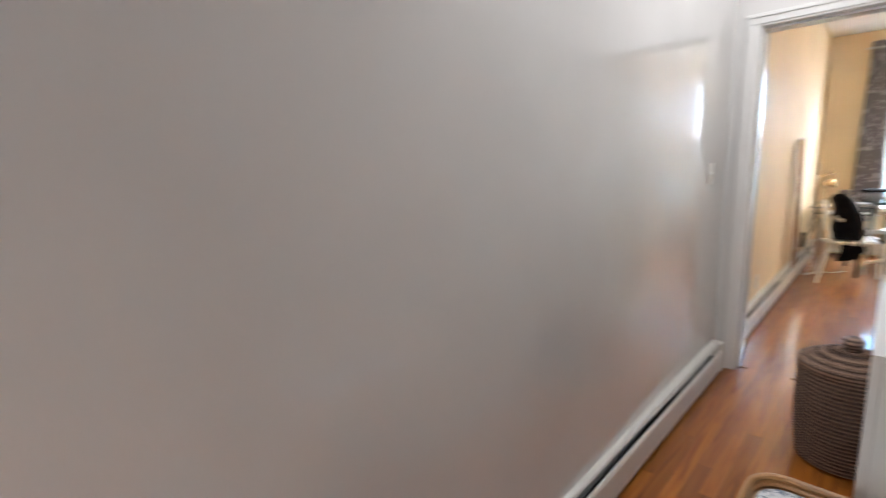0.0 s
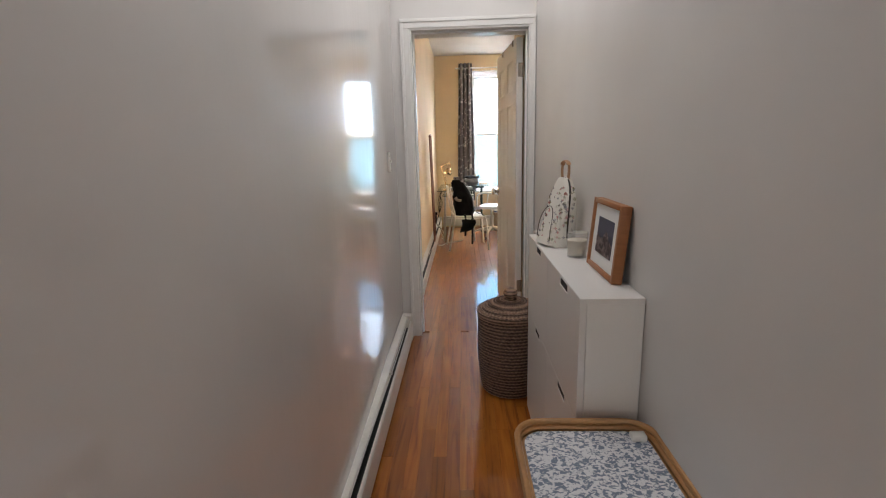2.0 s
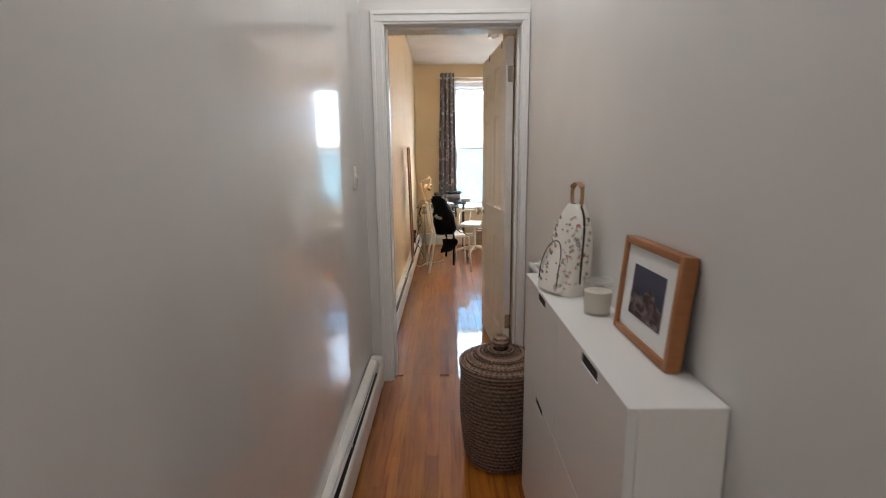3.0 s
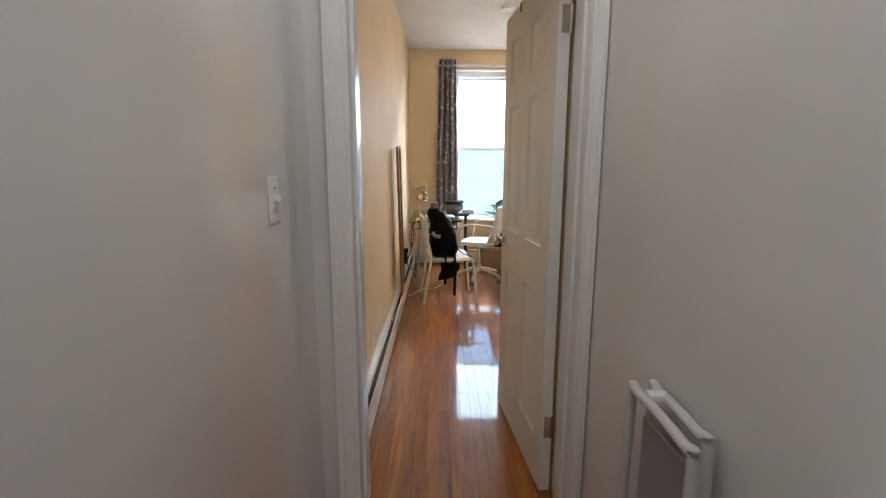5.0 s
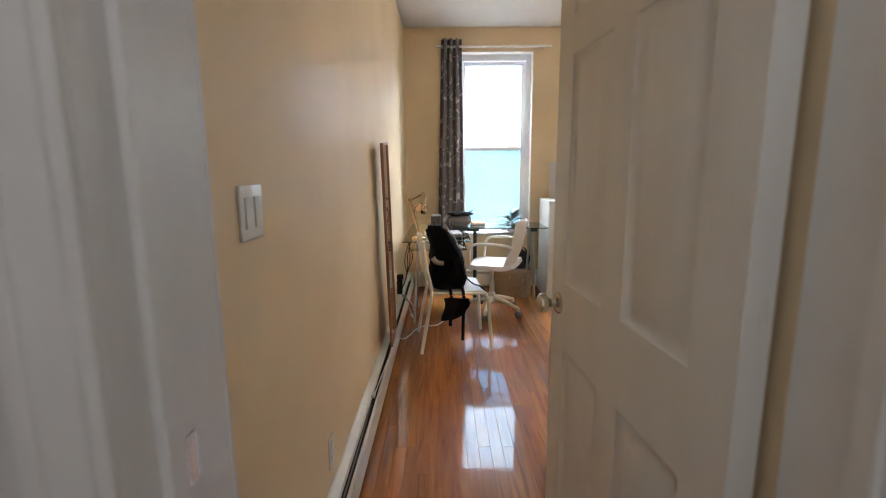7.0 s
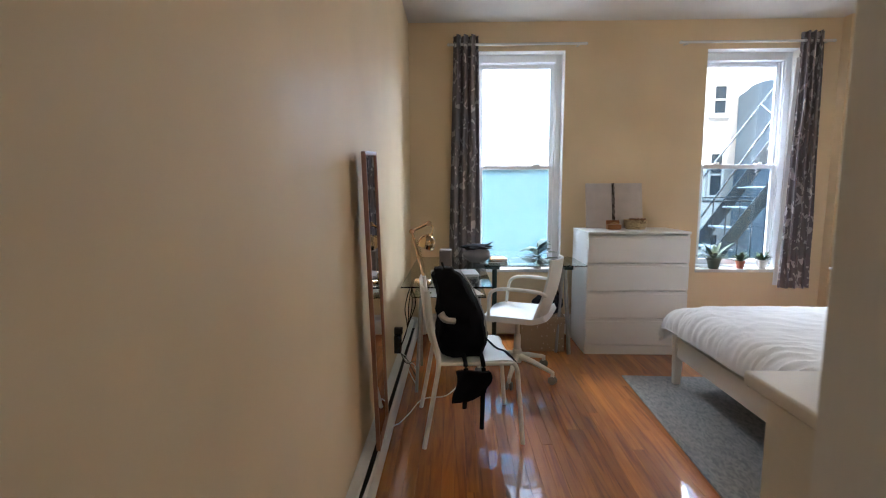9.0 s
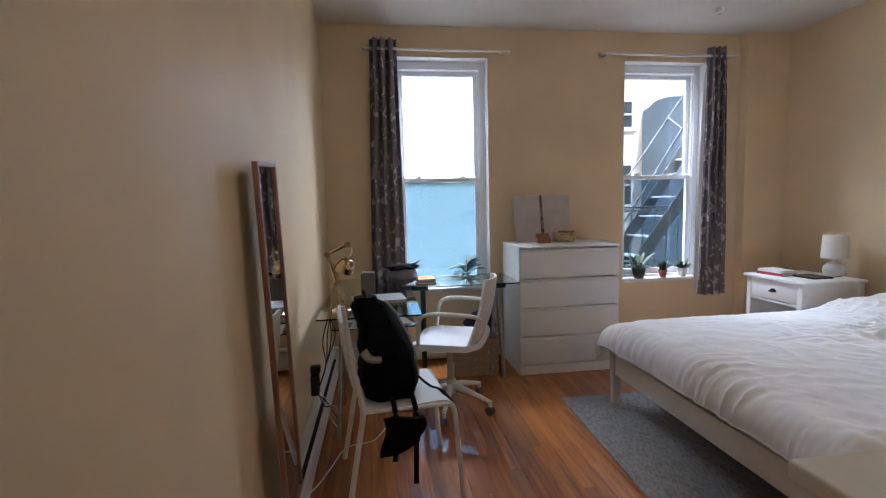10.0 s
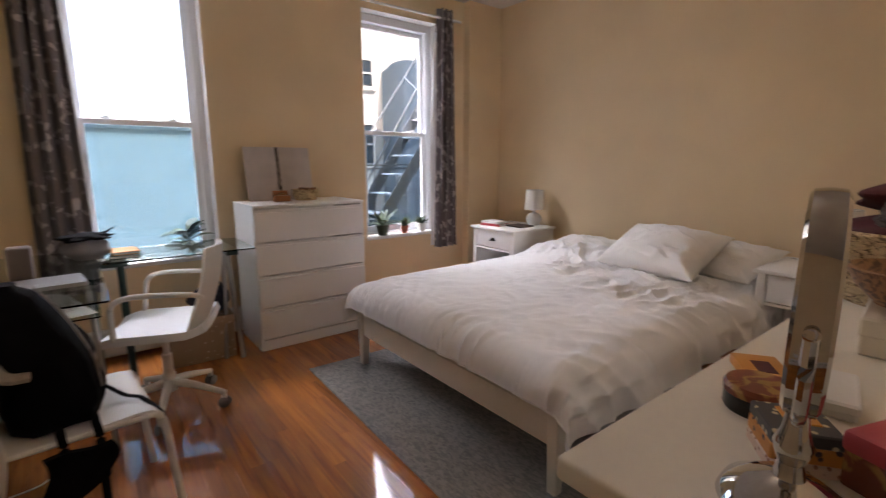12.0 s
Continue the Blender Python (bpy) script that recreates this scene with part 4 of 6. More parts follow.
def white_chair():
    t = thing("dining_chair", pose(0.475, 8.44, 0, 0, 0, 6), "white painted metal chair with one-piece seat and back", "chair")
    # local: faces +x, back at -x
    prof = arc([(-0.245, 0, 0.835), (-0.225, 0, 0.66), (-0.19, 0, 0.49), (-0.165, 0, 0.452), (-0.10, 0, 0.444), (0.05, 0, 0.447), (0.17, 0, 0.452), (0.215, 0, 0.438), (0.232, 0, 0.40)], 6)

    def shape(lo, hi, half):
        pr = prof[lo:hi]
        n = len(pr) - 1

        def fn(u, v):
            p = pr[min(n, int(round(u * n)))]
            y = (v - 0.5) * 2 * half
            dip = 0.008 * (1 - (2 * v - 1) ** 2)
            if p.z > 0.5:
                return (p.x - dip * 1.6, y * (1 - 0.06 * (p.z - 0.5) / 0.33), p.z)
            return (p.x, y, p.z - dip * 0.6)
        return sheet(n, 10, fn, 0.009)
    part("backrest", shape(0, 11, 0.205), M_CHAIR, t)
    part("seat", shape(13, len(prof), 0.212), M_CHAIR, t)
    for s in (-1, 1):
        part("leg", tube(arc([(-0.233, s * 0.215, 0.82), (-0.21, s * 0.217, 0.62), (-0.178, s * 0.218, 0.46), (-0.20, s * 0.223, 0.30), (-0.255, s * 0.235, 0.0)]), 0.0125, seg=10), M_CHAIR, t)
        part("leg", tube(arc([(0.205, s * 0.216, 0.438), (0.228, s * 0.218, 0.40), (0.242, s * 0.224, 0.25), (0.262, s * 0.235, 0.0)]), 0.0125, seg=10), M_CHAIR, t)
        part("side_rail", tube([(-0.178, s * 0.216, 0.44), (0.205, s * 0.216, 0.432)], 0.010, seg=8), M_CHAIR, t)


def black_backpack():
    t = thing("backpack", pose(0.42, 8.42, 0.452, 0, 0, 4), "black fabric backpack slumped on the white chair", "backpack")
    # local: leans back to -x, front faces +x
    b = bmesh.new()
    nz, seg = 26, 36
    rows = []
    for i in range(nz + 1):
        u = i / nz
        hw = 0.165 * (1 - 0.72 * max(0, u - 0.45) ** 2 / 0.30) * (0.86 + 0.14 * min(1, u * 7))
        hd = (0.150 - 0.075 * u ** 1.3) * (0.8 + 0.2 * min(1, u * 6))
        if u > 0.93:
            hw *= 0.86
            hd *= 0.7
        row = []
        for s in range(seg):
            a = s * math.tau / seg
            cx, cy = math.cos(a), math.sin(a)
            r = 0.016 * noise.noise((cx * 2.0, cy * 2.0, u * 5)) + 0.010 * noise.noise((cx * 5, cy * 5, u * 11))
            row.append(b.verts.new((math.copysign(abs(cx) ** 0.7, cx) * (hd + r) - 0.10 * u + 0.02 + 0.035 * math.sin(u * 3.1), math.copysign(abs(cy) ** 0.75, cy) * (hw + r), u * 0.455)))
        rows.append(row)
    for p, q in zip(rows, rows[1:]):
        for s in range(seg):
            b.faces.new((p[s], p[(s + 1) % seg], q[(s + 1) % seg], q[s]))
    b.faces.new(rows[0][::-1]), b.faces.new(rows[-1])
    part("body", b, M_BLACK, t)
    pocket = sheet(10, 12, lambda u, v: (0.105 + 0.03 * math.sin(u * math.pi) * math.sin(v * math.pi) - 0.09 * v * 0.6, (u - 0.5) * 0.21, 0.04 + v * 0.22), 0.012)
    part("front_pocket", pocket, M_BLACK, t)
    part("zip", tube(arc([(0.145, -0.12, 0.10), (0.128, -0.115, 0.22), (0.07, -0.085, 0.36), (0.02, -0.02, 0.43), (0.02, 0.05, 0.43)]), 0.004, seg=6), M_STEEL, t)
    part("top_loop", tube(arc([(-0.07, -0.03, 0.44), (-0.085, -0.025, 0.475), (-0.085, 0.02, 0.478), (-0.07, 0.03, 0.44)]), 0.007, seg=8, flat=0.5), M_BLACK, t)
    part("side_pouch", tube(arc([(-0.03, -0.145, 0.20), (-0.075, -0.155, 0.21), (-0.10, -0.15, 0.24)]), 0.032, seg=10, flat=0.6), mat("beige_mesh_pouch", (0.42, 0.37, 0.30), 0.8, vary=0.2), t, "beige side pouch")
    for sy, end in ((-0.04, (0.02, -0.19, -0.26)), (-0.05, (0.11, -0.20, -0.37))):
        x = end[0]
        part("strap", tube(arc([(x, -0.10, 0.02), (x, -0.185, 0.012), (x + 0.004, -0.225, -0.03), (x + 0.002, -0.222, -0.15), end]), 0.012, seg=8, flat=0.25), M_BLACK, t)
    part("strap", tube(arc([(0.11, 0.03, 0.10), (0.16, 0.0, 0.05), (0.21, -0.04, 0.012), (0.25, -0.09, 0.008), (0.29, -0.16, -0.03), (0.292, -0.2, -0.06)]), 0.011, seg=8, flat=0.25), M_BLACK, t)
    pouch = sheet(10, 10, lambda u, v: (-0.03 + u * 0.17 + 0.01 * math.sin(v * 5), -0.225 + 0.012 * math.sin(u * 6 + v * 3), -0.04 - v * (0.17 - 0.05 * u)), 0.022)
    part("hanging_flap", pouch, M_BLACK, t, "loose black flap hanging under the seat")


def office_chair():
    t = thing("office_chair", pose(0.85, 9.17, 0, 0, 0, 158), "white swivel desk chair with loop arms on casters", "office chair")
    # local: faces +x, back at -x

    def seat_fn(u, v):
        x, y = -0.22 + u * 0.46, (v - 0.5) * 0.46
        k = 1 - 0.10 * (2 * u - 1) ** 4
        z = 0.462 + 0.020 * (2 * v - 1) ** 2 - 0.028 * max(0, u - 0.75) ** 2 * 16 + 0.05 * max(0, 0.16 - u) ** 1.2 * 4
        return (x, y * k, z)
    part("seat", sheet(18, 16, seat_fn, 0.038), M_SEATW, t, "white fabric seat pad")

    def back_fn(u, v):
        h = u
        y = (v - 0.5) * (0.42 - 0.10 * h ** 2)
        x = -0.205 - 0.10 * h - 0.02 * math.sin(h * 3) + 0.045 * (2 * v - 1) ** 2
        return (x, y, 0.46 + 0.41 * h)
    part("backrest", sheet(16, 14, back_fn, 0.016), M_CHAIR, t)
    for s in (-1, 1):
        part("armrest", tube(arc([(-0.235, s * 0.20, 0.64), (-0.20, s * 0.245, 0.668), (-0.08, s * 0.255, 0.678), (0.06, s * 0.255, 0.675), (0.125, s * 0.25, 0.64), (0.14, s * 0.235, 0.55), (0.145, s * 0.215, 0.455), (0.12, s * 0.19, 0.438)]), 0.0125, seg=10), M_CHAIR, t)
    part("column", lathe([(0, 0.10), (0.032, 0.10), (0.032, 0.19), (0.024, 0.20), (0.024, 0.30), (0.016, 0.305), (0.016, 0.43), (0.06, 0.435), (0.07, 0.447), (0, 0.447)], seg=24), M_CHAIR, t)
    for k in range(5):
        a = radians(72 * k + 22)
        d = Vector((math.cos(a), math.sin(a), 0))
        leg = tube([d * 0.02 + Vector((0, 0, 0.145)), d * 0.12 + Vector((0, 0, 0.128)), d * 0.275 + Vector((0, 0, 0.082))], 0.024, seg=10, r_end=0.014)
        leg_ob = part("base_arm", leg, M_CHAIR, t)
        c = d * 0.275
        n = Vector((-d.y, d.x, 0))
        cb = bmesh.new()
        for s in (-1, 1):
            m = Matrix.Translation(c + n * 0.014 * s + Vector((0, 0, 0.028))) @ n.to_track_quat("Z", "Y").to_matrix().to_4x4()
            add_lathe(cb, [(0, -0.008), (0.022, -0.008), (0.028, -0.004), (0.028, 0.004), (0.022, 0.008), (0, 0.008)], seg=18, m=m)
        part("caster", cb, M_RUBBER, leg_ob, "grey twin-wheel caster")
        part("caster_hood", tube([c + Vector((0, 0, 0.05)), c + Vector((0, 0, 0.088))], 0.013, seg=10), M_CHAIR, leg_ob)


def glass_desk():
    t = thing("glass_desk", pose(0, 0, 0), "L-shaped glass-topped desk on steel trestles", "desk")
    loop = [(0.075, 8.69, 0), (0.63, 8.69, 0), (0.63, 9.53, 0), (1.435, 9.53, 0), (1.435, 10.04, 0), (0.075, 10.04, 0)]
    part("glass_top", slab(loop, 0.735, 0.743), M_DESKG, t, "clear glass top with green edge", False)
    part("shelf", slab([(0.14, 8.78, 0), (0.60, 8.78, 0), (0.60, 9.40, 0), (0.14, 9.40, 0)], 0.655, 0.661), M_DESKG, t, "lower glass shelf", False)
    for x, y0, y1 in ((1.325, 9.60, 10.0),):
        part("trestle_leg", tube([(x + 0.005, 9.615, 0.0), (x - 0.02, 9.72, 0.70)], 0.016, seg=10), M_STEEL, t)
        part("trestle_leg", tube([(x + 0.005, 10.0, 0.0), (x - 0.02, 9.86, 0.70)], 0.016, seg=10), M_STEEL, t)
        part("trestle_leg", tube([(x - 0.09, 9.66, 0.0), (x - 0.03, 9.74, 0.70)], 0.012, seg=10), M_STEEL, t)
        part("trestle_bar", box(x - 0.055, x + 0.015, 9.58, 10.02, 0.70, 0.733, 0.004, 1), M_GREEN, t)
    part("trestle_leg", tube([(0.722, 9.62, 0.0), (0.722, 9.62, 0.705)], 0.019, seg=12), M_GREEN, t)
    part("trestle_bar", box(0.57, 0.76, 9.58, 9.65, 0.705, 0.733, 0.006, 2), M_GREEN, t, "dark green steel bar")
    part("trestle_leg", tube([(0.58, 9.95, 0.0), (0.58, 9.95, 0.73)], 0.019, seg=12), M_GREEN, t)
    for x in (0.15, 0.59):
        part("trestle_leg", tube([(x, 8.86, 0.0), (x + (0.02 if x < 0.3 else -0.02), 9.1, 0.65)], 0.011, seg=10), M_STEEL, t)
        part("trestle_leg", tube([(x, 9.34, 0.0), (x + (0.02 if x < 0.3 else -0.02), 9.1, 0.65)], 0.011, seg=10), M_STEEL, t)
        part("shelf_post", tube([(x + (0.02 if x < 0.3 else -0.02), 9.1, 0.65), (x + (0.02 if x < 0.3 else -0.02), 9.1, 0.735)], 0.010, seg=10), M_STEEL, t)


def desk_lamp():
    t = thing("desk_lamp", pose(0.20, 8.85, 0.743), "polished brass spring-arm desk lamp", "desk lamp")
    part("base", lathe([(0, 0), (0.055, 0), (0.055, 0.012), (0.045, 0.02), (0.012, 0.024), (0.01, 0.05), (0, 0.05)], seg=28), M_GOLD, t)
    for o in (-0.008, 0.008):
        part("lower_arm", tube([(0, o, 0.045), (-0.068, o, 0.325)], 0.0075, seg=8), M_GOLD, t)
        part("upper_arm", tube([(-0.068, o, 0.325), (0.04, o, 0.375)], 0.0075, seg=8), M_GOLD, t)
    part("spring", tube([(0.002 - 0.05 * k / 60 + 0.012 + 0.007 * math.cos(k * 1.2), 0.007 * math.sin(k * 1.2), 0.07 + 0.2 * k / 60) for k in range(61)], 0.0016, seg=5), M_GOLD, t)
    for p in ((-0.068, 0, 0.325), (0.04, 0, 0.375)):
        part("joint", lathe([(0, -0.02), (0.016, -0.02), (0.016, 0.02), (0, 0.02)], at=p, m=Euler((radians(90), 0, 0)).to_matrix().to_4x4(), seg=16), M_GOLD, t)
    part("neck", tube(arc([(0.04, 0, 0.375), (0.066, 0, 0.352), (0.060, 0, 0.312), (0.044, 0, 0.290)]), 0.006, seg=8), M_GOLD, t)
    tilt = pose(0.046, 0, 0.296, 0, 24, 0)
    part("shade", lathe([(0.012, 0.002), (0.024, 0.0), (0.042, -0.012), (0.053, -0.034), (0.056, -0.058), (0.052, -0.082), (0.050, -0.082), (0.053, -0.058), (0.050, -0.036), (0.040, -0.015), (0.010, -0.003)], m=tilt, seg=32), M_GOLD, t)
    part("socket", lathe([(0, 0.012), (0.015, 0.012), (0.017, 0.0), (0.014, -0.012), (0, -0.012)], m=tilt, seg=20), M_GOLD, t)
    part("bulb", lathe([(0, -0.02), (0.016, -0.03), (0.026, -0.05), (0.022, -0.070), (0, -0.079)], m=tilt, seg=20), M_CERAM, t)
    for z in (0.052, 0.16):
        part("clamp", lathe([(0, -0.016), (0.013, -0.016), (0.013, 0.016), (0, 0.016)], at=(-0.068 * (z - 0.045) / 0.28, 0, z), m=Euler((radians(90), 0, 0)).to_matrix().to_4x4(), seg=14), M_GOLD, t)


def mirror():
    # a narrow looking-glass leaning on the wall, its foot on the heater
    p00, p10, p01 = Vector((0.066, 7.80, 0.203)), Vector((0.064, 8.06, 0.203)), Vector((0.048, 7.705, 1.465))
    ex, ez = (p10 - p00).normalized(), (p01 - p00)
    h = ez.length
    ez.normalize()
    ey = ez.cross(ex).normalized()
    ex = ey.cross(ez)
    m = Matrix((( ex.x, ey.x, ez.x, p00.x), (ex.y, ey.y, ez.y, p00.y), (ex.z, ey.z, ez.z, p00.z), (0, 0, 0, 1)))
    t = thing("wall_mirror", m, "tall narrow mirror in slim wooden frame leaning on wall", "mirror")
    w, f, d = 0.275, 0.016, 0.018
    sgn = -1 if ey.x > 0 else 1
    y0, y1 = sorted((0.0, -sgn * d))
    b = box(0, f, y0, y1, 0, h, 0.003, 2)
    add_box(b, w - f, w, y0, y1, 0, h, 0.003, 2)
    add_box(b, f, w - f, y0, y1, 0, f, 0.003, 2)
    add_box(b, f, w - f, y0, y1, h - f, h, 0.003, 2)
    part("frame", b, M_COPPER, t)
    ym = (y0 + y1) / 2
    part("mirror_glass", box(f, w - f, ym - 0.002, ym + 0.002, f, h - f), M_MIRROR, t, "", False)


def dresser():
    t = thing("dresser", pose(1.455, 9.607, 0), "white four-drawer chest against the window wall", "dresser")
    w, d, h = 0.803, 0.478, 1.0
    b = box(0, 0.02, 0.018, d, 0, h - 0.02, 0.001, 1)
    add_box(b, w - 0.02, w, 0.018, d, 0, h - 0.02, 0.001, 1)
    add_box(b, 0.02, w - 0.02, d - 0.006, d, 0.03, h - 0.02)
    add_box(b, 0.02, w - 0.02, 0.012, 0.026, 0.0, 0.075, 0.001, 1)
    add_box(b, 0.02, w - 0.02, 0.03, d - 0.006, 0.06, 0.075)
    part("body", b, M_WHITE, t)
    part("top_panel", box(0, w, 0, d, h - 0.02, h, 0.002, 2), M_WHITE, t)
    edges = (0.078, 0.300, 0.524, 0.748, 0.972)
    for z0, z1 in zip(edges, edges[1:]):
        b = box(0.004, w - 0.004, 0.0, 0.018, z0 + 0.006, z1 - 0.022, 0.0015, 1)
        add_box(b, 0.004, w - 0.004, 0.010, 0.018, z1 - 0.022, z1 - 0.003)
        add_box(b, 0.03, w - 0.03, 0.018, d - 0.03, z0 + 0.02, z0 + 0.03)
        add_box(b, 0.03, 0.042, 0.018, d - 0.03, z0 + 0.02, z1 - 0.05)
        add_box(b, w - 0.042, w - 0.03, 0.018, d - 0.03, z0 + 0.02, z1 - 0.05)
        part("drawer", b, M_WHITE, t)


def long_dresser():
    t = thing("long_dresser", pose(0.937, 6.262, 0), "cream painted wide chest with thick overhanging top", "dresser")
    w, d, h = 1.60, 0.50, 0.98
    part("top_panel", box(0, w, -0.012, d, h - 0.028, h, 0.006, 3), M_CREAM, t)
    b = box(0.03, 0.055, 0.0, d - 0.025, 0.0, h - 0.028, 0.002, 1)
    add_box(b, w - 0.055, w - 0.03, 0.0, d - 0.025, 0.0, h - 0.028, 0.002, 1)
    add_box(b, 0.055, w - 0.055, 0.0, 0.01, 0.05, h - 0.028)
    add_box(b, 0.055, w - 0.055, 0.02, d - 0.045, 0.06, 0.08)
    part("body", b, M_CREAM, t)
    for i in range(4):
        for k in range(2):
            x0, z0 = 0.06 + k * 0.745, 0.09 + i * 0.215
            dr = part("drawer", box(x0, x0 + 0.735, d - 0.045, d - 0.027, z0, z0 + 0.205, 0.003, 2), M_CREAM, t)
            for xx in (x0 + 0.2, x0 + 0.535):
                part("knob", lathe([(0, 0), (0.008, 0), (0.007, 0.012), (0.015, 0.018), (0.012, 0.026), (0, 0.028)], at=(xx, d - 0.027, z0 + 0.1), m=Euler((radians(-90), 0, 0)).to_matrix().to_4x4(), seg=16), M_CREAM, dr)


def nightstand(m, label):
    t = thing("nightstand", m, label, "nightstand", "bedside tables")
    # local: front faces -x, origin at the floor's front corner
    d, w, h = 0.53, 0.52, 0.70
    part("top_panel", box(-0.02, d, -0.02, w + 0.02, h - 0.022, h, 0.005, 3), M_WHITE, t)
    for x in (0.0, d - 0.045):
        for y in (0.0, w - 0.045):
            part("leg", box(x, x + 0.045, y, y + 0.045, 0.0, h - 0.022, 0.003, 1), M_WHITE, t)
    part("side_panel", box(0.045, d - 0.045, 0.004, 0.018, 0.10, h - 0.022), M_WHITE, t)
    part("side_panel", box(0.045, d - 0.045, w - 0.018, w - 0.004, 0.10, h - 0.022), M_WHITE, t)
    part("back_panel", box(d - 0.02, d - 0.01, 0.045, w - 0.045, 0.10, h - 0.022), M_WHITE, t)
    part("shelf", box(0.006, d - 0.02, 0.02, w - 0.02, 0.12, 0.138), M_WHITE, t)
    part("shelf", box(0.006, d - 0.02, 0.045, w - 0.045, 0.50, 0.516), M_WHITE, t)
    dr = part("drawer", box(0.004, 0.022, 0.047, w - 0.047, 0.522, 0.672, 0.003, 2), M_WHITE, t)
    pull = bmesh.new()
    for k in range(12):
        a0, a1 = math.pi * k / 12, math.pi * (k + 1) / 12
        pts = [(0.003, w / 2 - 0.034 * math.cos(a0), 0.585 + 0.028 * math.sin(a0)), (0.003, w / 2 - 0.034 * math.cos(a1), 0.585 + 0.028 * math.sin(a1)),
               (-0.02, w / 2 - 0.022 * math.cos(a1), 0.585 + 0.014 * math.sin(a1)), (-0.02, w / 2 - 0.022 * math.cos(a0), 0.585 + 0.014 * math.sin(a0))]
        pull.faces.new([pull.verts.new(p) for p in pts])
        pull.faces.new([pull.verts.new(p) for p in ((-0.02, w / 2, 0.585), pts[3], pts[2])])
    bmesh.ops.remove_doubles(pull, verts=pull.verts[:], dist=0.0005)
    part("cup_pull", pull, M_LACQ, dr, "black cup pull")
    return t


def table_lamp(m, label):
    t = thing("table_lamp", m, label, "lamp", "bedside lamps")
    part("base", lathe([(0, 0), (0.045, 0), (0.062, 0.012), (0.072, 0.045), (0.066, 0.08), (0.045, 0.105), (0.02, 0.115), (0.012, 0.12), (0.012, 0.14), (0, 0.14)], seg=28), M_CERAM, t)
    sh = part("shade", lathe([(0.088, 0.145), (0.080, 0.325), (0.078, 0.325), (0.086, 0.146)], seg=36), M_SHADE, t, "white fabric drum shade")
    part("shade_ring", tube([(0.079 * math.cos(k * math.tau / 24), 0.079 * math.sin(k * math.tau / 24), 0.322) for k in range(24)], 0.002, seg=5, closed=True), M_STEEL, sh)
    part("bulb", lathe([(0, 0.14), (0.012, 0.15), (0.028, 0.19), (0.026, 0.215), (0, 0.235)], seg=16), M_CERAM, t)


def wrinkle(x, y, k=1.0):
    """Soft swells over the whole duvet, with a crumpled patch of crossing creases before the pillows."""
    a = noise.noise((x * 1.6, y * 1.8, 1.7))
    e = noise.noise((x * 3.1 + 5, y * 2.7, 3.3))
    patch = math.exp(-((x - 1.22) / 0.42) ** 2 - ((y - 0.62) / 0.50) ** 2) + 0.55 * math.exp(-((x - 1.62) / 0.25) ** 2)
    fine = 0.5 - 1.7 * abs(noise.noise((x * 6.0 + 1.6 * a, y * 8.5 + 0.9 * x - 1.8 * e, 4.1)))
    finer = 0.5 - 1.7 * abs(noise.noise((x * 14.0 + 2.2 * e, y * 16.0 + 2.0 * a + 3.0 * x, 8.3)))
    crease = 0.5 - 1.7 * abs(noise.noise((x * 1.5 + 0.8 * e, y * 4.6 + 1.5 * x, 6.6)))
    return k * (0.026 * a + 0.010 * e + 0.013 * max(0.0, crease) + (0.006 + 0.046 * patch) * fine + (0.003 + 0.022 * patch) * finer)


def bed():
    t = thing("bed", pose(1.885, 7.47, 0), "double bed with cream wooden frame, unmade", "bed")
    L, W = 2.14, 1.58
    for x in (0.0, L - 0.075):
        for y in (0.0, W - 0.06):
            b = bmesh.new()
            add_box(b, x, x + 0.06, y, y + 0.06, 0.0, 0.345)
            for v in b.verts:
                if v.co.z < 0.1:
                    v.co.x += (x + 0.03 - v.co.x) * 0.3
                    v.co.y += (y + 0.03 - v.co.y) * 0.3
            bmesh.ops.bevel(b, geom=b.edges[:], offset=0.004, segments=2, affect="EDGES")
            part("leg", b, M_BEDP, t)
    part("foot_rail", box(0.012, 0.04, 0.06, W - 0.06, 0.205, 0.335, 0.004, 2), M_BEDP, t)
    for y in (0.012, W - 0.04):
        part("side_rail", box(0.06, L - 0.075, y, y + 0.028, 0.205, 0.335, 0.004, 2), M_BEDP, t)
    part("headboard", box(L - 0.05, L - 0.02, 0.0, W, 0.30, 0.62, 0.006, 2), M_BEDP, t)
    part("slats", box(0.05, L - 0.08, 0.045, W - 0.045, 0.30, 0.32), M_BEDP, t)
    part("mattress", box(0.045, L - 0.06, 0.03, W - 0.03, 0.322, 0.505, 0.04, 4), M_MATT, t)


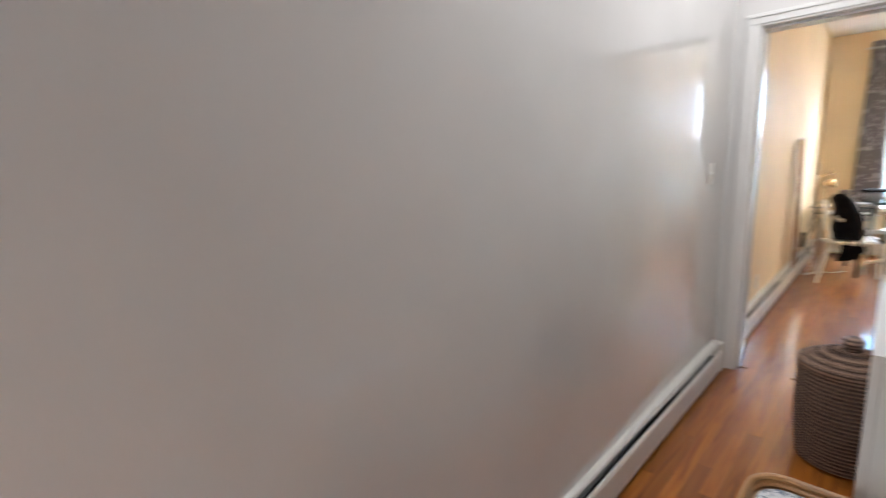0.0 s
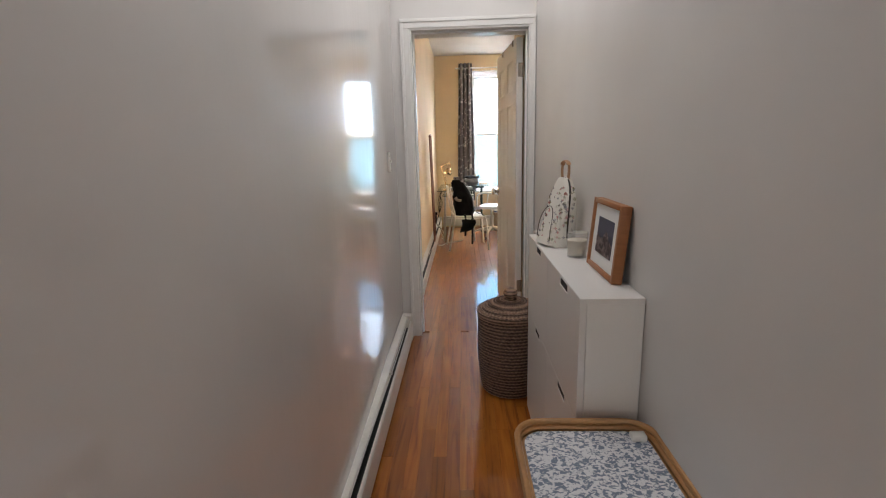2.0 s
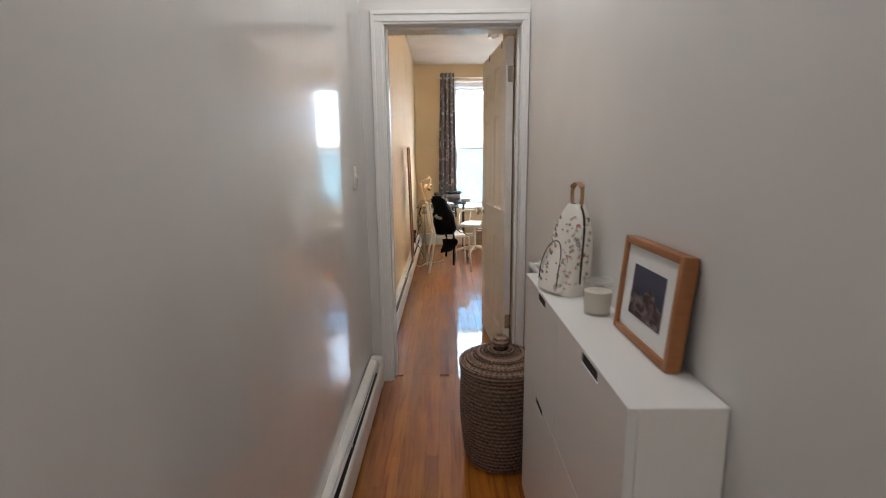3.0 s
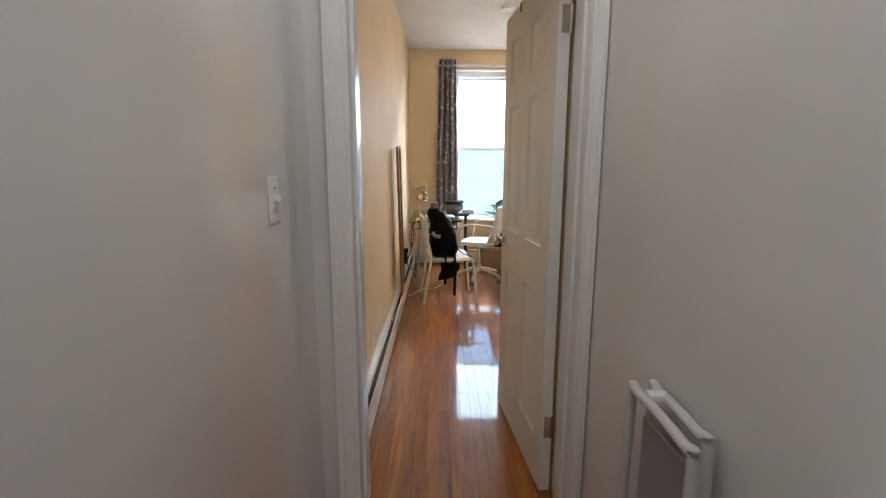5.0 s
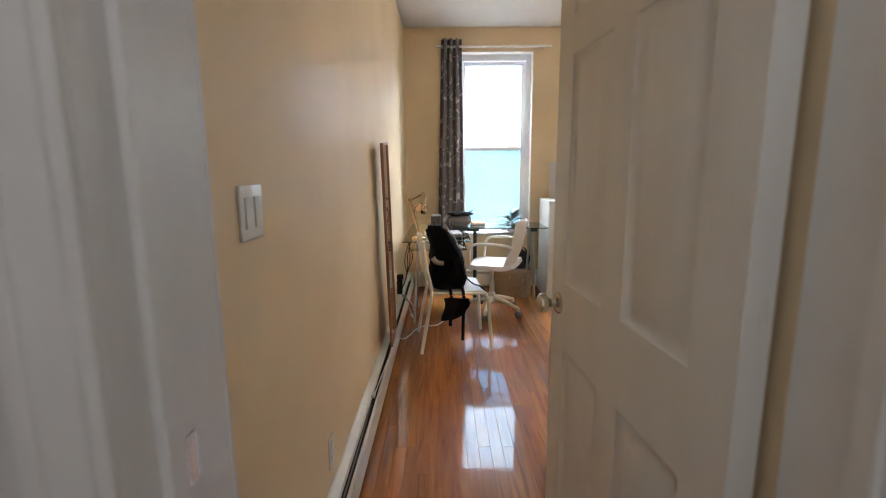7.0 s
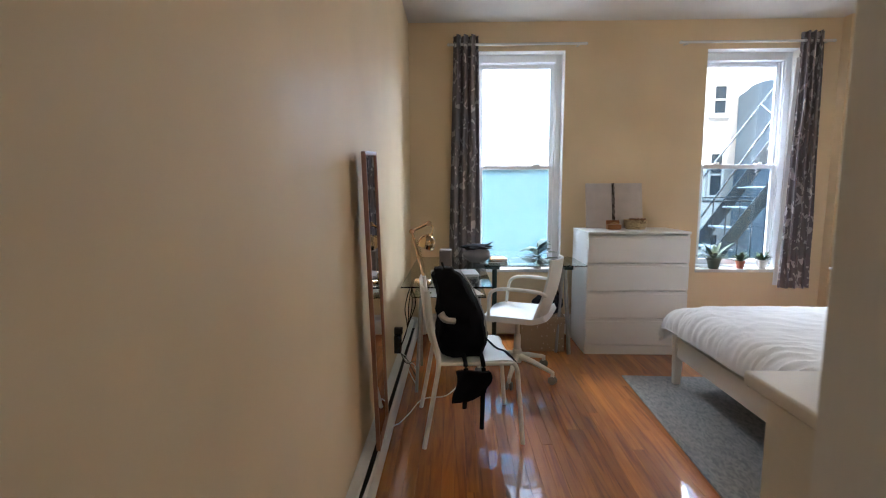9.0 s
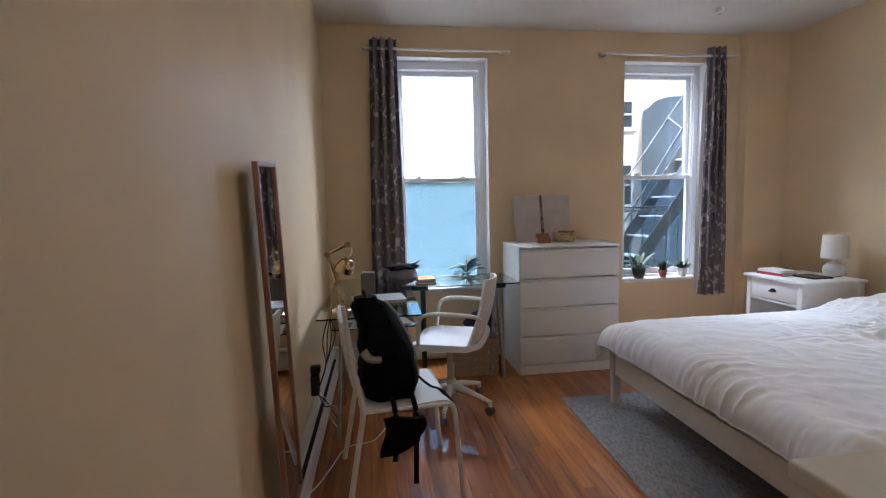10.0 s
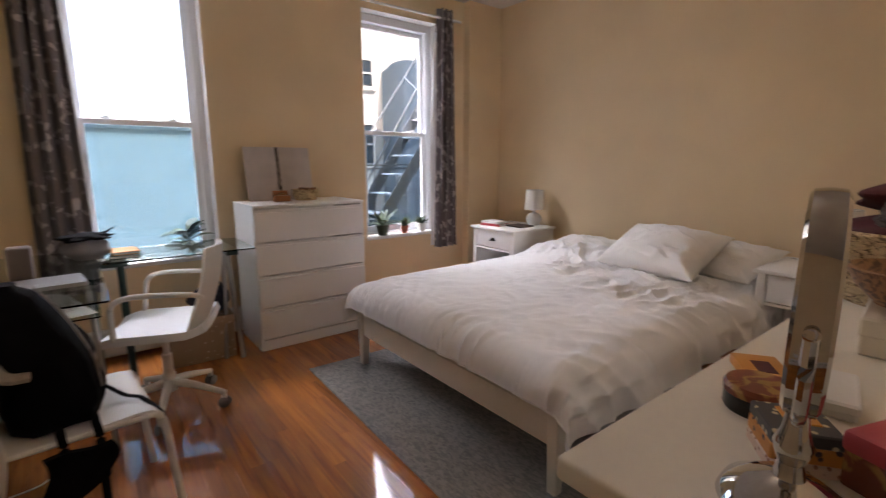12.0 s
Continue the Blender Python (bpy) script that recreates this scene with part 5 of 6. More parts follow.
def duvet():
    t = thing("duvet", pose(1.885, 7.47, 0.0), "rumpled white cotton duvet spread over the bed", "duvet")
    L, W = 2.14, 1.58
    u_len, v_len = 1.86, W + 0.50

    def fn(u, v):
        s = u * (u_len + 0.15) - 0.15
        q = v * v_len - 0.25
        x, y, z = s, q, 0.545
        z += 0.05 * math.exp(-((s - 0.9) / 0.8) ** 2) * math.sin(math.pi * min(1, max(0, q / W)))
        r = 0.13
        drops = [0.0]
        out_x, out_y = 0.0, 0.0
        if s < 0.08:
            a = (0.08 - s)
            ang = min(a / r, math.pi / 2)
            x = 0.08 - r * math.sin(ang)
            out_x = -math.sin(ang)
            drops.append(r * (1 - math.cos(ang)) + max(0, a - r * math.pi / 2))
        lo, hi = 0.06, W - 0.06
        for lim, sg in ((lo, -1), (hi, 1)):
            a = (q - lim) * sg
            if a > 0:
                ang = min(a / r, math.pi / 2)
                flare = 0.05 * min(1.0, max(0.0, s / 1.6)) * math.sin(ang)
                y = lim + sg * (r * math.sin(ang) + flare)
                out_y = sg * math.sin(ang)
                drops.append(r * (1 - math.cos(ang)) + max(0, a - r * math.pi / 2))
        drop = max(drops) + 0.22 * (sum(drops) - max(drops))
        z -= drop
        n = wrinkle(s * 0.9, q)
        warp = q + 0.07 * noise.noise((q * 2.3, s * 1.6, 0.3)) + 0.28 * max(0, s) * noise.noise((q * 1.4, 3.1, 0.8))
        reach = 0.06 + 0.40 * max(0.0, 0.45 + noise.noise((q * 3.7, 2.2, 0.9)))
        fade = math.exp(-max(0, s) / reach)
        ridge = 0.55 - 1.9 * abs(noise.noise((warp * 11.0, s * 1.1, 1.3)))
        thin = 0.5 - 1.8 * abs(noise.noise((warp * 23.0 + 2.0 * s, s * 2.6, 7.7)))
        cluster = min(1.0, max(0.12, 0.5 + 2.2 * noise.noise((q * 2.6, s * 0.7, 9.1))))
        fold = (0.028 * max(-0.15, ridge) + 0.012 * thin) * fade * cluster
        fold += 0.006 * (0.5 - abs(noise.noise((q * 26, s * 4, 2.3))) * 1.8) * max(0, 1 - max(0, s + 0.10) / 0.14)
        side = max(0.0, (0.22 - q) / 0.22) if q < 0.22 else 0.0
        fold += 0.030 * side * max(-0.2, 0.5 - 1.8 * abs(noise.noise((s * 5.0 + q * 3.0, q * 1.5, 5.2))))
        up = math.sqrt(max(0.04, 1 - min(1.0, out_x * out_x + out_y * out_y)))
        x += out_x * (n + fold)
        y += out_y * (n + fold)
        z += up * (n + fold)
        # the heap of bedding towards the pillows
        hump = max(0, (s - 1.15) / 0.7)
        z += 0.055 * min(1, hump) * (0.6 + 0.8 * noise.noise((s * 2.4, q * 2.4, 6.0))) + 0.07 * math.exp(-((s - 1.75) / 0.22) ** 2 - ((q - 1.22) / 0.36) ** 2)
        return (x, y, z)
    b = bmesh.new()
    n = 230
    mid = Vector((1.0, W / 2, 0.2))
    grids = []
    for k in (0.0, 0.022):
        g = []
        for i in range(n + 1):
            row = []
            for j in range(n + 1):
                p = Vector(fn(i / n, j / n))
                if k:
                    inward = Vector((mid.x - p.x, (mid.y - p.y), 0))
                    side = min(1.0, max(0.0, (0.50 - p.z) / 0.10))
                    p = p + inward.normalized() * k * side + Vector((0, 0, -k * (1 - side)))
                row.append(b.verts.new(p))
            g.append(row)
        grids.append(g)
    for g, flip in ((grids[0], False), (grids[1], True)):
        for i in range(n):
            for j in range(n):
                f = (g[i][j], g[i + 1][j], g[i + 1][j + 1], g[i][j + 1])
                b.faces.new(f[::-1] if flip else f)
    ring = [(i, 0) for i in range(n)] + [(n, j) for j in range(n)] + [(n - i, n) for i in range(n)] + [(0, n - j) for j in range(n)]
    for (i, j), (k, l) in zip(ring, ring[1:] + ring[:1]):
        b.faces.new((grids[0][i][j], grids[1][i][j], grids[1][k][l], grids[0][k][l]))
    part("cover", b, M_DUVET, t)
    part("hem", tube([fn(0.0, j / 150) for j in range(2, 149)], 0.004, seg=6), M_DUVET, t)


def pillow(m, label, sx=0.66, sy=0.46, h=0.20):
    t = thing("pillow", m, label, "pillow", "pillows")
    b = bmesh.new()
    for s in (1, -1):
        sub = sheet(56, 44, lambda u, v: (
            (u - 0.5) * sx * (1 - 0.07 * math.sin(v * math.pi)), (v - 0.5) * sy * (1 - 0.08 * math.sin(u * math.pi)),
            h / 2 + s * (h / 2 * (max(0, math.sin(u * math.pi)) * max(0, math.sin(v * math.pi))) ** 0.42 + (0.018 * noise.noise((u * 5, v * 5, 3 + s)) + 0.036 * (0.4 - abs(noise.noise((u * 4 + v * 3, v * 7, 9)))) + 0.014 * (0.4 - abs(noise.noise((u * 11 - v * 4, v * 13, 2))))) * min(1, 6 * min(u, v, 1 - u, 1 - v)))))
        merge(b, sub)
    bmesh.ops.remove_doubles(b, verts=b.verts[:], dist=0.0008)
    bmesh.ops.recalc_face_normals(b, faces=b.faces[:])
    part("case", b, M_PILLOW, t)
    return t


def rug():
    t = thing("rug", pose(1.600, 9.150, 0.0, 0, 0, -2.0), "flat woven grey wool rug partly under the bed", "rug")
    b = sheet(60, 60, lambda u, v: (u * 1.75, -v * 2.2, 0.010 + 0.0015 * noise.noise((u * 9, v * 9, 0))))
    bmesh.ops.recalc_face_normals(b, faces=b.faces[:])
    bmesh.ops.solidify(b, geom=b.faces[:], thickness=0.009)
    part("woven_field", b, M_RUG, t)
    part("binding", tube([(0, 0, 0.007), (0, -2.2, 0.007)], 0.006, seg=6), M_RUG, t)


def curtain(x0, x1, b0, b1, label, lining_left):
    y, zt, zb = WIN_Y - 0.085, 2.635, 0.46
    t = thing("curtain", pose(0, 0, 0), label, "curtain", "window curtains")
    folds = 3.5

    def fn(u, v):
        xl, xr = x0 + (b0 - x0) * v, x1 + (b1 - x1) * v
        w = math.sin(u * folds * math.tau + 0.5 * noise.noise((u * 3, v * 2, 1)))
        return (xl + (xr - xl) * u + 0.008 * math.cos(u * folds * math.tau * 2) + 0.006 * noise.noise((u * 2, v * 4, 4)), y + (0.036 - 0.008 * v) * w + 0.010 * noise.noise((u * 4, v * 5, 7)), zt - (zt - zb) * v)
    cl = part("cloth", sheet(84, 44, fn, 0.002), M_CURT, t)
    if lining_left:
        part("lining", sheet(10, 30, lambda u, v: (x0 + (b0 - x0) * v - 0.022 - 0.01 * v + u * 0.035, y + 0.030 + 0.010 * math.sin(u * 5), zt - 0.2 - (zt - 0.2 - zb - 0.02) * v), 0.002), M_LINING, t, "white lining showing at the edge")
    for k in range(5):
        u = (k + 0.5) / 5
        p = fn(u, 0.02)
        part("grommet", tube([(p[0] + 0.004 * math.cos(a), p[1] * 0 + y + 0.022 * math.cos(a), 2.560 + 0.022 * math.sin(a)) for a in [j * math.tau / 14 for j in range(14)]], 0.003, seg=5, closed=True), M_STEEL, t)


def curtain_rod(x0, x1, label):
    t = thing("curtain_rod", pose(0, 0, 0), label, "curtain rod", "curtain rods")
    part("pole", tube([(x0, WIN_Y - 0.085, 2.560), (x1, WIN_Y - 0.085, 2.560)], 0.011, seg=12), M_TRIM, t)
    for x in (x0 + 0.05, x1 - 0.05):
        part("bracket", tube([(x, WIN_Y, 2.560), (x, WIN_Y - 0.085, 2.548)], 0.006, seg=8), M_TRIM, t)
    for x, s in ((x0, -1), (x1, 1)):
        part("finial", lathe([(0, 0), (0.012, 0.002), (0.014, 0.012), (0.008, 0.022), (0, 0.024)], at=(x, WIN_Y - 0.085, 2.560), m=Euler((0, radians(90 * s), 0)).to_matrix().to_4x4(), seg=14), M_TRIM, t)


def canvas_print():
    t = thing("canvas_print", pose(1.545, 9.985, 1.0, -11, 0, 0), "pale taupe canvas with dark brushed vertical band", "painting")
    part("canvas", box(0, 0.485, 0, 0.018, 0, 0.395, 0.003, 2), M_CANVAS, t)
    b = bmesh.new()
    n = 30
    l = [b.verts.new((0.222 + 0.004 * noise.noise((i * 0.6, 1, 1)), -0.0012, 0.395 * i / n)) for i in range(n + 1)]
    r = [b.verts.new((0.246 + 0.006 * noise.noise((i * 0.5, 7, 1)), -0.0012, 0.395 * i / n)) for i in range(n + 1)]
    for i in range(n):
        b.faces.new((l[i], r[i], r[i + 1], l[i + 1]))
    bmesh.ops.solidify(b, geom=b.faces[:], thickness=0.0008)
    part("painted_band", b, M_BARK, t)


def bowl_basket():
    t = thing("small_basket", pose(1.93, 9.90, 1.0), "small woven basket holding trinkets on the dresser", "basket")
    part("body", lathe([(0, 0), (0.075, 0), (0.09, 0.03), (0.095, 0.075), (0.098, 0.08), (0.09, 0.076), (0.084, 0.03), (0, 0.008)], seg=36), M_WEAVE, t)
    rg = random.Random(2)
    for k in range(9):
        a, r = rg.uniform(0, math.tau), rg.uniform(0.02, 0.07)
        part("trinket", lathe([(0, -0.012), (0.012, -0.006), (0.013, 0.006), (0, 0.014)], at=(r * math.cos(a), r * math.sin(a), 0.082), seg=10), M_WOODB, t)
    t2 = thing("jewellery_stand", pose(1.735, 9.86, 1.0), "small brown wooden trinket box with open lid", "box")
    part("box_body", box(-0.055, 0.055, -0.03, 0.03, 0, 0.042, 0.004, 2), M_OAK, t2)
    part("lid", box(-0.055, 0.055, 0.028, 0.034, 0.04, 0.075, 0.002, 1), M_OAK, t2)
    part("chain", tube(arc([(-0.045, -0.025, 0.045), (-0.01, -0.03, 0.058), (0.03, -0.02, 0.05), (0.048, 0.0, 0.06)]), 0.004, seg=6), M_GOLD, t2)


def leaf_blade(b, root, tip, width, droop, curl=0.2):
    root, tip = Vector(root), Vector(tip)
    d = tip - root
    side = d.cross(Vector((0, 0, 1)))
    side = side.normalized() if side.length > 1e-4 else Vector((1, 0, 0))
    n = 6
    rows = []
    for i in range(n + 1):
        u = i / n
        c = root + d * u + Vector((0, 0, -droop * u * u))
        w = width * math.sin(math.pi * min(1, 0.12 + u * 0.88)) ** 0.8
        rows.append((b.verts.new(c - side * w + Vector((0, 0, curl * w))), b.verts.new(c), b.verts.new(c + side * w + Vector((0, 0, curl * w)))))
    for p, q in zip(rows, rows[1:]):
        b.faces.new((p[0], p[1], q[1], q[0]))
        b.faces.new((p[1], p[2], q[2], q[1]))


def potted_plant(name, m, label, pot_r, pot_h, pot_mat, kind, seed, leaf_mat):
    t = thing(name, m, label, "plant", "window sill plants")
    pot = part("pot", lathe([(0, 0), (pot_r * 0.72, 0), (pot_r, pot_h * 0.82), (pot_r * 1.08, pot_h * 0.84), (pot_r * 1.08, pot_h), (pot_r * 0.96, pot_h), (pot_r * 0.92, pot_h * 0.86), (0, pot_h * 0.86)], seg=28), pot_mat, t)
    part("soil", lathe([(0, pot_h * 0.88), (pot_r * 0.92, pot_h * 0.87)], seg=20), M_SOIL, pot)
    rg = random.Random(seed)
    n, ln, w, up = {"agave": (20, 0.24, 0.019, 0.8), "small": (34, 0.105, 0.015, 0.9), "rubber": (18, 0.205, 0.040, 0.5)}[kind]
    for i in range(n):
        b = bmesh.new()
        a = i * 2.4 + rg.uniform(-0.3, 0.3)
        el = rg.uniform(0.15, 1.2) * up + 0.1
        z0 = pot_h * 0.88 + (rg.uniform(0, 0.12) if kind == "rubber" else rg.uniform(0, 0.02))
        rt = Vector((0.012 * math.cos(a), 0.012 * math.sin(a), z0))
        le = ln * rg.uniform(0.65, 1.05)
        tp = rt + Vector((math.cos(a) * math.cos(el), 0.6 * math.sin(a) * math.cos(el), math.sin(el))) * le
        leaf_blade(b, rt, tp, w * rg.uniform(0.8, 1.1), 0.05 if kind != "small" else 0.01)
        bmesh.ops.recalc_face_normals(b, faces=b.faces[:])
        bmesh.ops.solidify(b, geom=b.faces[:], thickness=0.0016)
        part("leaf", b, leaf_mat if i % 3 else M_LEAF2, t)
    if kind == "rubber":
        part("stem", tube(arc([(0, 0, pot_h * 0.86), (0.008, 0.004, pot_h + 0.08), (-0.006, 0.0, pot_h + 0.15)]), 0.005, seg=6), M_LEAF, t)


def book(name, m, w, d, h, cover, label):
    t = thing(name, m, label, "book", "books")
    part("pages", box(-w / 2 + 0.003, w / 2 - 0.003, -d / 2 + 0.003, d / 2 - 0.003, 0.003, h - 0.003), M_PAPER, t, "", False)
    b = box(-w / 2, w / 2, -d / 2, d / 2, 0, 0.003, 0.0008, 1)
    add_box(b, -w / 2, w / 2, -d / 2, d / 2, h - 0.003, h, 0.0008, 1)
    add_box(b, -w / 2, -w / 2 + 0.003, -d / 2, d / 2, 0.003, h - 0.003)
    part("cover", b, cover, t)


def lumpy(w, d, h, seed, seg=28, rows=16, amp=0.16):
    b = bmesh.new()
    rr = []
    for i in range(rows + 1):
        u = i / rows
        k = math.sin(math.pi * (0.12 + 0.86 * u)) ** 0.55 if u < 1 else 0.12
        row = []
        for s in range(seg):
            a = s * math.tau / seg
            r = k * (1 + amp * noise.noise((math.cos(a) * 1.8 + seed, math.sin(a) * 1.8, u * 3)) * 1.8)
            row.append(b.verts.new((w / 2 * r * math.cos(a), d / 2 * r * math.sin(a), u * h * (1 + 0.1 * noise.noise((math.cos(a) * 2, math.sin(a) * 2, seed))))))
        rr.append(row)
    for p, q in zip(rr, rr[1:]):
        for s in range(seg):
            b.faces.new((p[s], p[(s + 1) % seg], q[(s + 1) % seg], q[s]))
    b.faces.new(rr[0][::-1]), b.faces.new(rr[-1])
    return b


panel_door()
white_chair()
black_backpack()
office_chair()
glass_desk()
desk_lamp()
mirror()
dresser()
long_dresser()
nightstand(pose(3.47, 9.215, 0), "white wooden nightstand with one drawer beside the bed")
nightstand(pose(3.50, 6.88, 0), "white wooden nightstand on the bed's other side")
table_lamp(pose(3.93, 9.40, 0.70), "small white table lamp with drum shade on nightstand")
table_lamp(pose(3.86, 7.14, 0.70), "small white table lamp with drum shade on nightstand")
bed()
duvet()
pillow(pose(3.60, 7.97, 0.60, 0, 0, 84) @ pose(0, 0, 0, -27, 0, 0), "plump white cotton pillow propped at the bed head", 0.68, 0.48, 0.25)
pillow(pose(3.74, 8.68, 0.545, 0, 0, 88) @ pose(0, 0, 0, -8, 0, 0), "white cotton pillow half under the duvet", 0.62, 0.44, 0.13)
pillow(pose(3.80, 7.70, 0.60, 0, 0, 80) @ pose(0, 0, 0, -20, 0, 0), "flattened white cotton pillow behind another at the bed head", 0.60, 0.44, 0.15)
rug()
curtain(0.385, 0.595, 0.335, 0.625, "grey leaf-patterned curtain drawn aside on grommets", False)
curtain(3.31, 3.475, 3.27, 3.53, "grey leaf-patterned curtain with white lining edge", True)
curtain_rod(0.36, 1.505, "slim white curtain rod above the window")
curtain_rod(2.315, 3.56, "slim white curtain rod above the window")
canvas_print()
bowl_basket()
switch_plate("light_switch", 5.975, 1.226, 2, "white double rocker switch on the cream wall")


# unseen ceiling lamp over the foot of the bed; fixture and place are assumed
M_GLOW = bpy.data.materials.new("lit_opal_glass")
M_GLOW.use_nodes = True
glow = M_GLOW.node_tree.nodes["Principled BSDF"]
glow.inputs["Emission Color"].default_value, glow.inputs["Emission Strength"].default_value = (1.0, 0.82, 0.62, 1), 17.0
t = thing("ceiling_light", pose(1.9, 7.3, CEIL_Z, 180, 0, 0), "assumed round flush ceiling lamp with opal glass, lit, out of view", "ceiling light")
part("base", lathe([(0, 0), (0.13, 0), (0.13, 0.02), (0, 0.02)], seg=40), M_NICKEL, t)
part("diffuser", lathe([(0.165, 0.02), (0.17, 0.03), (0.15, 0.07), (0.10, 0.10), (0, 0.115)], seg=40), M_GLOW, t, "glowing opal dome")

# ---- smaller things in the bedroom ----
potted_plant("orchid", pose(1.165, 10.20, SILL_Z), "leafy green plant in a white pot on window sill", 0.05, 0.085, M_CERAM, "rubber", 3, M_LEAF)
potted_plant("agave", pose(2.765, 10.195, SILL_Z), "spiky succulent in a dark round pot on window sill", 0.058, 0.095, mat("dark_olive_pot", (0.05, 0.06, 0.035), 0.35), "agave", 5, M_LEAF2)
potted_plant("succulent", pose(3.005, 10.195, SILL_Z), "small succulent in a terracotta pot on window sill", 0.037, 0.07, M_TERRA, "small", 6, M_LEAF)
potted_plant("succulent", pose(3.20, 10.195, SILL_Z), "small bushy succulent in a cream pot on window sill", 0.045, 0.078, M_CERAM, "small", 8, M_LEAF)

book("book", pose(3.62, 9.60, 0.70, 0, 0, 8), 0.16, 0.22, 0.022, M_RED, "red-covered paperback lying on the nightstand")
book("book", pose(3.62, 9.60, 0.722, 0, 0, 3), 0.15, 0.21, 0.02, M_PAPER, "white-covered book on top of a red one")
t = thing("tray", pose(3.74, 9.40, 0.70), "thin dark wooden tray under the lamp", "tray")
part("board", slab(round_loop(-0.09, 0.09, -0.10, 0.10, 0.02), 0.0, 0.010), M_BROWN, t)
t = thing("glasses_case", pose(3.745, 9.655, 0.70, 0, 0, 30), "small dark brown glasses case on the nightstand", "case")
part("shell", tube([(-0.06, 0, 0.018), (-0.03, 0, 0.022), (0.03, 0, 0.022), (0.06, 0, 0.018)], 0.018, seg=12), M_BROWN, t)
part("lid_seam", box(-0.055, 0.055, -0.0195, -0.017, 0.019, 0.021), M_LACQ, t)

# on the desk
t = thing("tote_bag", pose(0.585, 9.74, 0.743, 0, 0, 10), "open grey bag with black scarf spilling out, on desk", "bag")
part("body", lumpy(0.23, 0.17, 0.125, 3.1, amp=0.10), M_BLUEISH, t)
sc = lumpy(0.22, 0.14, 0.05, 5.2, amp=0.35)
for v in sc.verts:
    v.co.z += 0.10
part("scarf", sc, M_BLACK, t, "crumpled black cloth")
part("scarf_end", tube(arc([(0.05, 0.0, 0.13), (0.10, 0.0, 0.145), (0.14, 0.0, 0.17)]), 0.010, seg=6, r_end=0.003), M_BLACK, t)
book("book", pose(0.76, 9.72, 0.743, 0, 0, -6), 0.15, 0.2, 0.018, M_GREEN, "dark green hardback lying on the glass desk")
book("book", pose(0.755, 9.73, 0.761, 0, 0, 3), 0.13, 0.18, 0.018, M_ORANGE, "worn orange paperback on a green book")
t = thing("speaker", pose(0.335, 9.32, 0.743), "small upright grey-brown speaker on the desk", "speaker")
part("cabinet", box(-0.045, 0.045, -0.05, 0.05, 0, 0.155, 0.012, 3), mat("taupe_cloth", (0.16, 0.13, 0.12), 0.8, grain=350, bump=0.3), t)
part("base", box(-0.04, 0.04, -0.045, 0.045, 0.0, 0.006, 0.002, 1), M_LACQ, t)
t = thing("laptop", pose(0.40, 9.13, 0.743, 0, 0, 6), "closed grey laptop on the glass desk", "laptop")
part("lid", slab(round_loop(-0.16, 0.16, -0.11, 0.11, 0.012), 0.009, 0.017), M_STEEL, t)
part("base", slab(round_loop(-0.16, 0.16, -0.11, 0.11, 0.012), 0.0, 0.0085), M_STEEL, t)
rg = random.Random(12)
for i in range(7):
    t = thing("paper_sheet", pose(0.40 + rg.uniform(-0.06, 0.06), 9.02 + rg.uniform(-0.12, 0.14), 0.6612 + 0.0022 * i, 0, 0, rg.uniform(-25, 25)), "loose white printed sheet on the lower shelf", "paper", "papers on the shelf")
    part("leaf", sheet(6, 6, lambda u, v: ((u - 0.5) * 0.21, (v - 0.5) * 0.297, 0.0004 * math.sin(u * 5 + i)), 0.0006), M_PAPER, t)
    for k in range(6):
        part("text_line", box(-0.08, 0.08 - 0.03 * (k % 3), 0.08 - 0.03 * k, 0.084 - 0.03 * k, 0.0012, 0.0016), M_STEEL, t, "", False)

# under the desk
t = thing("storage_box", pose(1.12, 9.81, 0.0, 0, 0, -2), "brown dotted cardboard storage box under the desk", "box")
part("body", box(-0.19, 0.19, -0.13, 0.13, 0.0, 0.285, 0.004, 2), M_KRAFT, t)
part("lid", box(-0.195, 0.195, -0.135, 0.135, 0.235, 0.292, 0.005, 2), M_KRAFT, t)
t = thing("duffel_bag", pose(1.19, 9.81, 0.292, 0, 0, 20), "dark navy soft bag resting on the storage box", "bag")
part("body", lumpy(0.25, 0.20, 0.19, 8.4, amp=0.22), M_NAVY, t)
part("handle", tube(arc([(-0.07, -0.04, 0.17), (-0.03, -0.06, 0.215), (0.04, -0.06, 0.21), (0.08, -0.03, 0.16)]), 0.009, seg=8, flat=0.4), M_NAVY, t)
t = thing("magazine", pose(0.99, 9.74, 0.292, 0, 0, 15), "folded blue and white packet on the storage box", "packet")
part("packet", box(-0.06, 0.06, -0.05, 0.05, 0, 0.045, 0.006, 2), M_PAPER, t)
part("stripe", box(-0.061, 0.061, -0.051, 0.051, 0.012, 0.028, 0.002, 1), mat("blue_print", (0.06, 0.10, 0.28), 0.5), t)

# at the wall: outlet, adapters and cables
t = thing("wall_outlet", pose(0.0, 6.515, 0.318), "cream wall outlet above the heater", "outlet")
part("plate", box(0, 0.005, -0.035, 0.035, -0.057, 0.057, 0.002, 2), M_CREAM, t)
for s in (-1, 1):
    part("socket", box(0.004, 0.007, -0.016, 0.016, s * 0.02 - 0.013, s * 0.02 + 0.013, 0.002, 2), M_CREAM, t)
t = thing("power_strip", pose(0.0, 8.93, 0.30), "black wall adapter with tangled cables", "adapter")
part("body", box(0.0, 0.045, -0.035, 0.035, -0.05, 0.07, 0.006, 2), M_LACQ, t)
part("plug", box(0.0, 0.055, -0.022, 0.022, 0.075, 0.12, 0.006, 2), M_LACQ, t)
